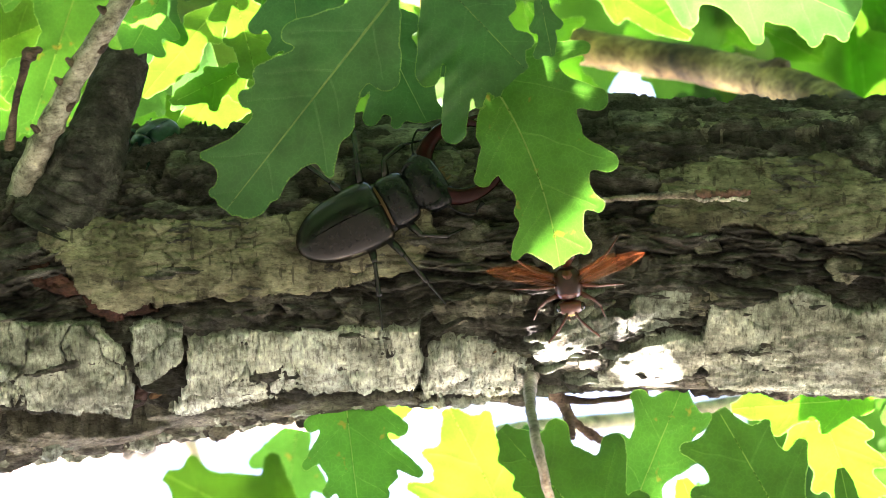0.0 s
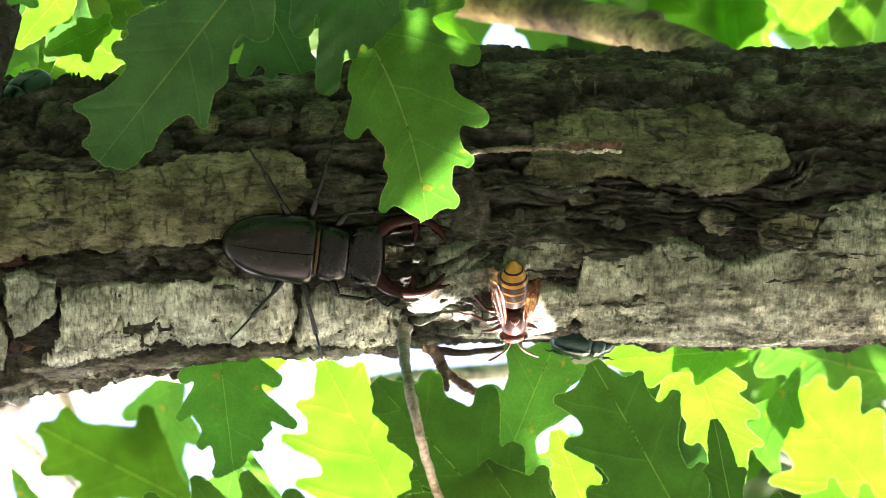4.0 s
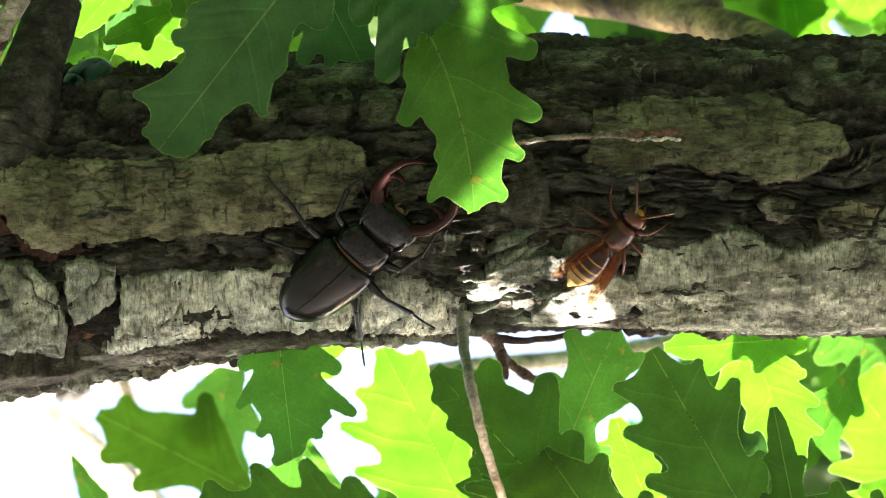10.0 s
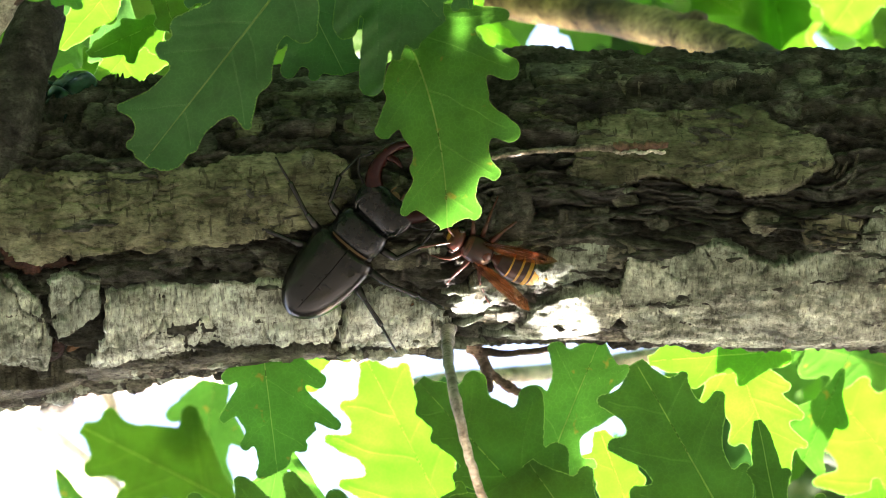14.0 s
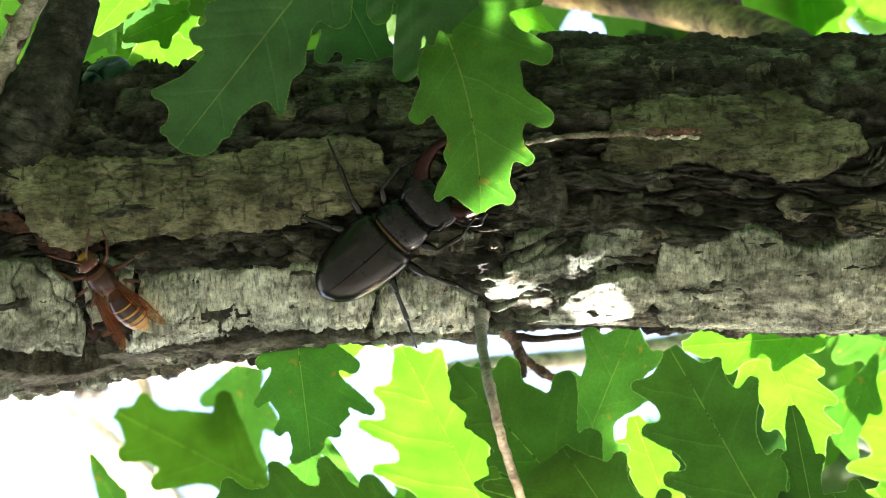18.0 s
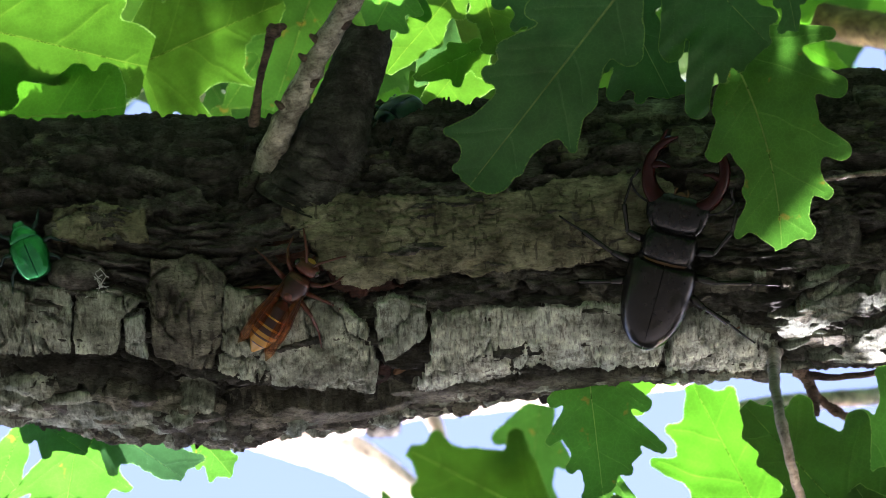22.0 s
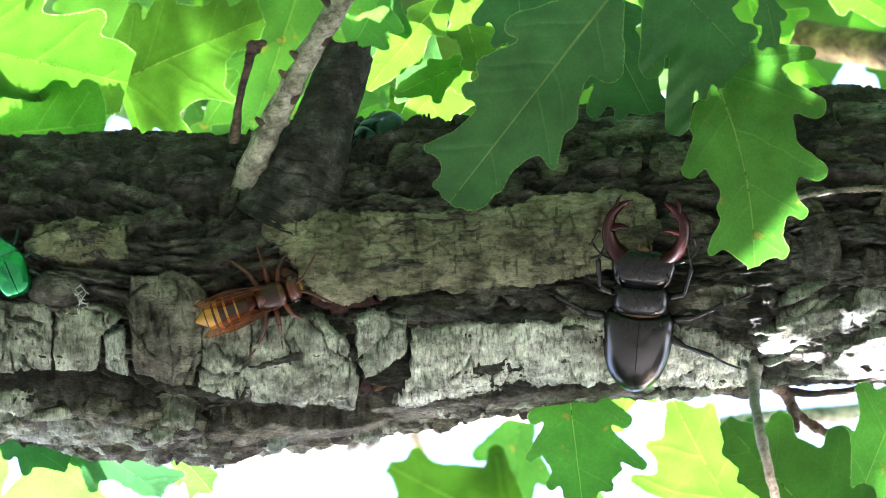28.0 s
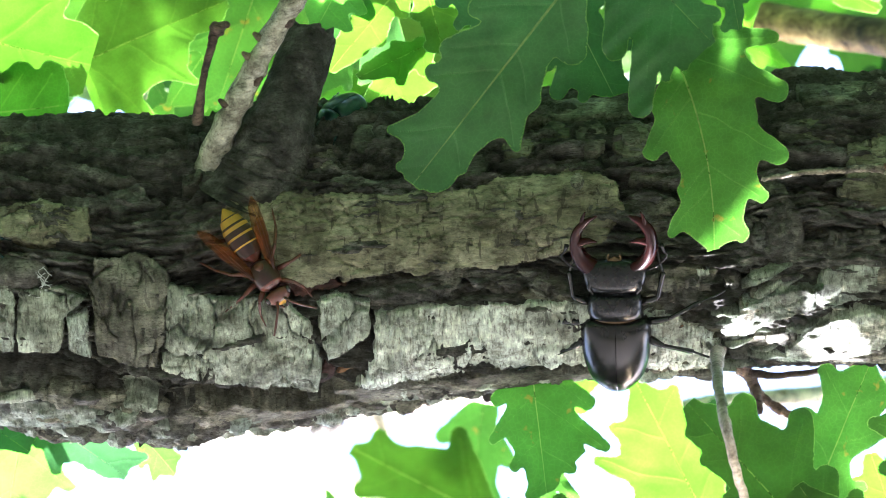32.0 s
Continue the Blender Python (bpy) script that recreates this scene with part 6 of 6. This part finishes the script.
still_chafer = build_chafer(GREEN, "shining metallic green rose chafer sitting on the bark")
still_chafer.matrix_world = perch((-540, 376), (-504, 458), 0.0016)
hidden_chafer = build_chafer(BLUEGREEN, "dark blue green rose chafer tucked behind the stump")
hidden_chafer.matrix_world = WORLD @ facing(spot(136, 186, -0.013), (0.05, -0.6, 0.75), 180)
roving_chafer = build_chafer(BLUEGREEN, "dark rose chafer that clings under the limb and flies off")

# seconds, tail and head of the stag beetle in the plan
BEETLE = [
    (0, 395, 373, 640, 258), (1, 438, 346, 705, 310), (2, 454, 366, 721, 324), (2.5, 462, 376, 733, 368),
    (3, 475, 405, 745, 430), (3.5, 488, 432, 752, 455), (5.5, 485, 440, 752, 478), (6, 484, 448, 753, 470),
    (7, 471, 453, 734, 513), (7.5, 482, 505, 754, 530), (8, 478, 514, 748, 508), (8.5, 464, 545, 716, 460),
    (9, 472, 575, 696, 424), (9.5, 482, 580, 698, 409), (10, 485, 582, 692, 406), (11, 482, 582, 681, 399),
    (12, 515, 563, 708, 377), (13, 519, 560, 697, 357), (14, 523, 557, 704, 357), (14.5, 505, 556, 726, 401),
    (16.5, 521, 548, 729, 380), (17, 522, 543, 729, 371), (17.5, 521, 545, 728, 373), (18, 519, 550, 727, 378),
    (18.5, 502, 556, 686, 352), (19, 505, 574, 684, 372), (19.5, 515, 586, 652, 354), (20, 529, 594, 641, 349),
    (20.5, 552, 586, 634, 327), (21, 566, 577, 630, 315), (21.5, 568, 575, 638, 313), (22, 571, 575, 644, 314),
    (22.5, 571, 580, 640, 318), (23, 571, 594, 634, 331), (24, 552, 596, 630, 338), (24.5, 556, 594, 629, 336),
    (26.5, 565, 599, 629, 336), (27, 567, 600, 630, 336), (28, 591, 614, 614, 344), (29, 603, 609, 615, 338),
    (29.5, 616, 614, 634, 346), (30, 624, 622, 661, 355), (30.6, 626, 610, 657, 342), (31, 631, 630, 655, 362),
    (32, 629, 654, 622, 384),
]
# seconds, head and tail of the hornet in the plan, height off the bark in millimetres
HORNET = [
    (0, 875, 453, 855, 313, 8), (0.3, 925, 531, 875, 396, 1), (0.5, 951, 533, 866, 405, 0), (1, 1051, 471, 871, 546, 0),
    (1.5, 994, 417, 974, 567, 0), (2, 964, 416, 997, 561, 0), (2.3, 932, 431, 1003, 550, 0), (2.6, 819, 481, 994, 501, 0),
    (3, 890, 568, 1035, 488, 0), (3.5, 955, 577, 1030, 447, 0), (4.5, 1027, 582, 987, 542, 20), (5.5, 1105, 551, 985, 616, 20),
    (6, 1120, 622, 1008, 664, 18), (6.5, 1124, 608, 954, 638, 20), (7, 1151, 578, 979, 653, 20), (7.5, 1056, 543, 1056, 688, 14),
    (8, 982, 488, 1028, 624, 0), (8.5, 1020, 444, 995, 599, 0), (9, 960, 455, 1010, 600, 0), (9.3, 967, 445, 1017, 580, 0),
    (9.7, 993, 399, 988, 564, 0), (10, 1118, 402, 985, 533, 0), (10.5, 1299, 466, 1124, 436, 0), (11, 1327, 577, 1229, 462, 0),
    (11.2, 1289, 609, 1261, 459, 0), (11.5, 1157, 532, 1315, 487, 0), (12, 1081, 441, 1245, 499, 0), (12.5, 1013, 415, 1168, 465, 0),
    (13, 929, 390, 1104, 472, 0), (13.5, 843, 422, 1018, 459, 0), (14, 810, 429, 974, 502, 0), (14.2, 783, 431, 939, 530, 1),
    (14.5, 880, 573, 1000, 448, 2), (16.5, 329, 682, 494, 662, 12), (16.7, 223, 676, 383, 661, 12), (16.9, 166, 603, 296, 708, 8),
    (17, 160, 586, 265, 696, 4), (17.2, 204, 559, 218, 704, 1), (17.5, 198, 531, 208, 676, 0), (18, 101, 488, 211, 608, 0),
    (18.5, 53, 492, 173, 592, 0), (19, 38, 484, 178, 604, 0), (19.5, 31, 475, 176, 595, 0), (20, 24, 473, 172, 600, 0),
    (20.5, 10, 482, 130, 612, 0), (21, 14, 466, 31, 641, 0), (21.5, -11, 451, -23, 611, 0), (22, -22, 446, -112, 576, 0),
    (22.5, -15, 443, -150, 555, 0), (23, -5, 444, -155, 554, 0), (24, -9, 459, -159, 564, 0), (24.5, -14, 456, -164, 556, 0),
    (26.5, 4, 454, -160, 524, 0), (27, 15, 463, -160, 494, 0), (28, -2, 450, -181, 510, 0), (29, 12, 457, -173, 527, 0), (30.1, 47, 485, -118, 470, 0),
    (30.7, 63, 511, -102, 446, 0), (31, 52, 497, -88, 414, 0), (31.6, 35, 493, -95, 408, 0), (32, 26, 492, -61, 364, 0),
]
# seconds, spread of the hornet's wings in degrees
WINGS = [(0, 70), (0.3, 30), (0.5, 16), (1.5, 14), (2.3, 22), (3.0, 16), (5.5, 8), (7.3, 12), (8, 16), (9, 16), (10.5, 8), (12, 18), (14, 14), (14.5, 45), (15, 75), (16.5, 75), (16.9, 60), (17.5, 18), (19, 8), (21, 4), (23, 4), (28, 4), (31, 10), (32, 16)]
# seconds, lift and turn of the beetle's head
NOD = [(0, 4, 6), (2, 0, 0), (3, -4, 4), (5.5, -4, 3), (7, -2, -6), (8, -4, 0), (8.5, 4, 10), (9, 14, 16), (9.5, 4, 6), (12, 2, 0), (14.5, 6, -4), (17, 0, 4), (19, 2, -4), (21, 0, 0), (24, 2, 4), (28, 0, 0), (30.1, 4, -8), (32, 2, 0)]
# seconds and place of the roving chafer: head, tail
ROVER = [(2.0, 1236, 628, 1160, 636), (2.6, 1214, 618, 1112, 616), (3.0, 1196, 612, 1084, 628), (3.5, 1160, 620, 1062, 620), (5.5, 1180, 640, 1110, 600), (6.2, 1200, 645, 1120, 640), (6.4, 1370, 625, 1280, 640), (6.5, 1520, 715, 1440, 730), (6.7, 1820, 860, 1740, 880), (7.2, 2500, 900, 2420, 930), (8.0, 2900, 500, 2830, 540), (32, 2900, 500, 2830, 540)]


# the wind in the leaf over the beetle: time and the way of its tip to the right
SWAY = [(0, 40), (0.5, 45), (1.0, 14), (1.5, 88), (2, 85), (2.5, 72), (3, 68), (3.5, 21), (4.5, 42), (5.5, 63), (6.5, 63), (7, 21), (8, 21), (9, 0), (10, 6), (11, 8), (12, -6), (12.5, 4), (13, -20), (14, -15), (14.5, 28),
        (16.5, 0), (17, 0), (18, -15), (19, -15), (20, -5), (21, -12), (22, 0), (23, -8), (24, 0), (24.5, -3), (26.5, -4), (27, -11), (28, -13), (29, -14), (29.5, 20), (30, 41), (30.5, 45), (31, -8), (31.5, -13), (32, -19)]


def motions():
    """Key everything that moves."""
    def whole(rows):
        return rows if rows[-1][0] >= 32 else rows + [(32.0, *rows[-1][1:])]
    walk(beetle, [(t, perch((hu, hv), (ru, rv), 0.0022, 0.75)) for t, ru, rv, hu, hv in whole(BEETLE)])
    walk(beetle_head, [(t, Matrix.Translation(beetle_neck) @ pose(0, 0, 0, 0, -lift, turn)) for t, lift, turn in NOD])
    walk(hornet, [(t, perch((hu, hv), (ru, rv), 0.0018 + (h * 0.001 if h <= 12 else 0), 0.75 if h <= 12 else 0.3, max(0, h - 12) * 0.001)) for t, hu, hv, ru, rv, h in whole(HORNET)])
    for wing, hinge, side, fore in hornet_wings:
        walk(wing, [(t, Matrix.Translation(hinge) @ pose(0, 0, 0, side * a * 0.15, 4 + a * 0.25, -side * (a if fore else a * 0.9 + 5))) for t, a in WINGS])
    stem = spot(714, 42, -0.064)
    hung = WORLD.inverted() @ swaying_leaf.matrix_basis
    walk(swaying_leaf, [(t, WORLD @ Matrix.Translation(stem) @ pose(0, 0, 0, 0, -math.degrees(math.atan(d / 375)), 0) @ Matrix.Translation(-stem) @ hung) for t, d in SWAY])
    lurk = WORLD @ facing(spot(1225, 540, 0.047), (0, 1, 0.05), 20)
    walk(roving_chafer, [(0.0, lurk), (1.5, lurk)] + [(t, perch((hu, hv), (ru, rv), 0.001, 0.6)) for t, hu, hv, ru, rv in ROVER])
    # legs swing as the animals step
    for legs, rows, swing in ((beetle_legs, BEETLE, 9), (hornet_legs, HORNET, 12)):
        for k, (femur, hip, side) in enumerate(legs):
            gait = 1 if k in (0, 3, 4) else -1
            keys, way = [], 0.0
            last = None
            for row in rows:
                if last is not None:
                    way += math.hypot(row[3] - last[3], row[4] - last[4]) / 60 + 0.15
                last = row
                keys.append((row[0], Matrix.Translation(hip) @ pose(0, 0, 0, 0, 0, swing * gait * math.sin(way * 2.1 + k))))
            walk(femur, whole(keys))


motions()
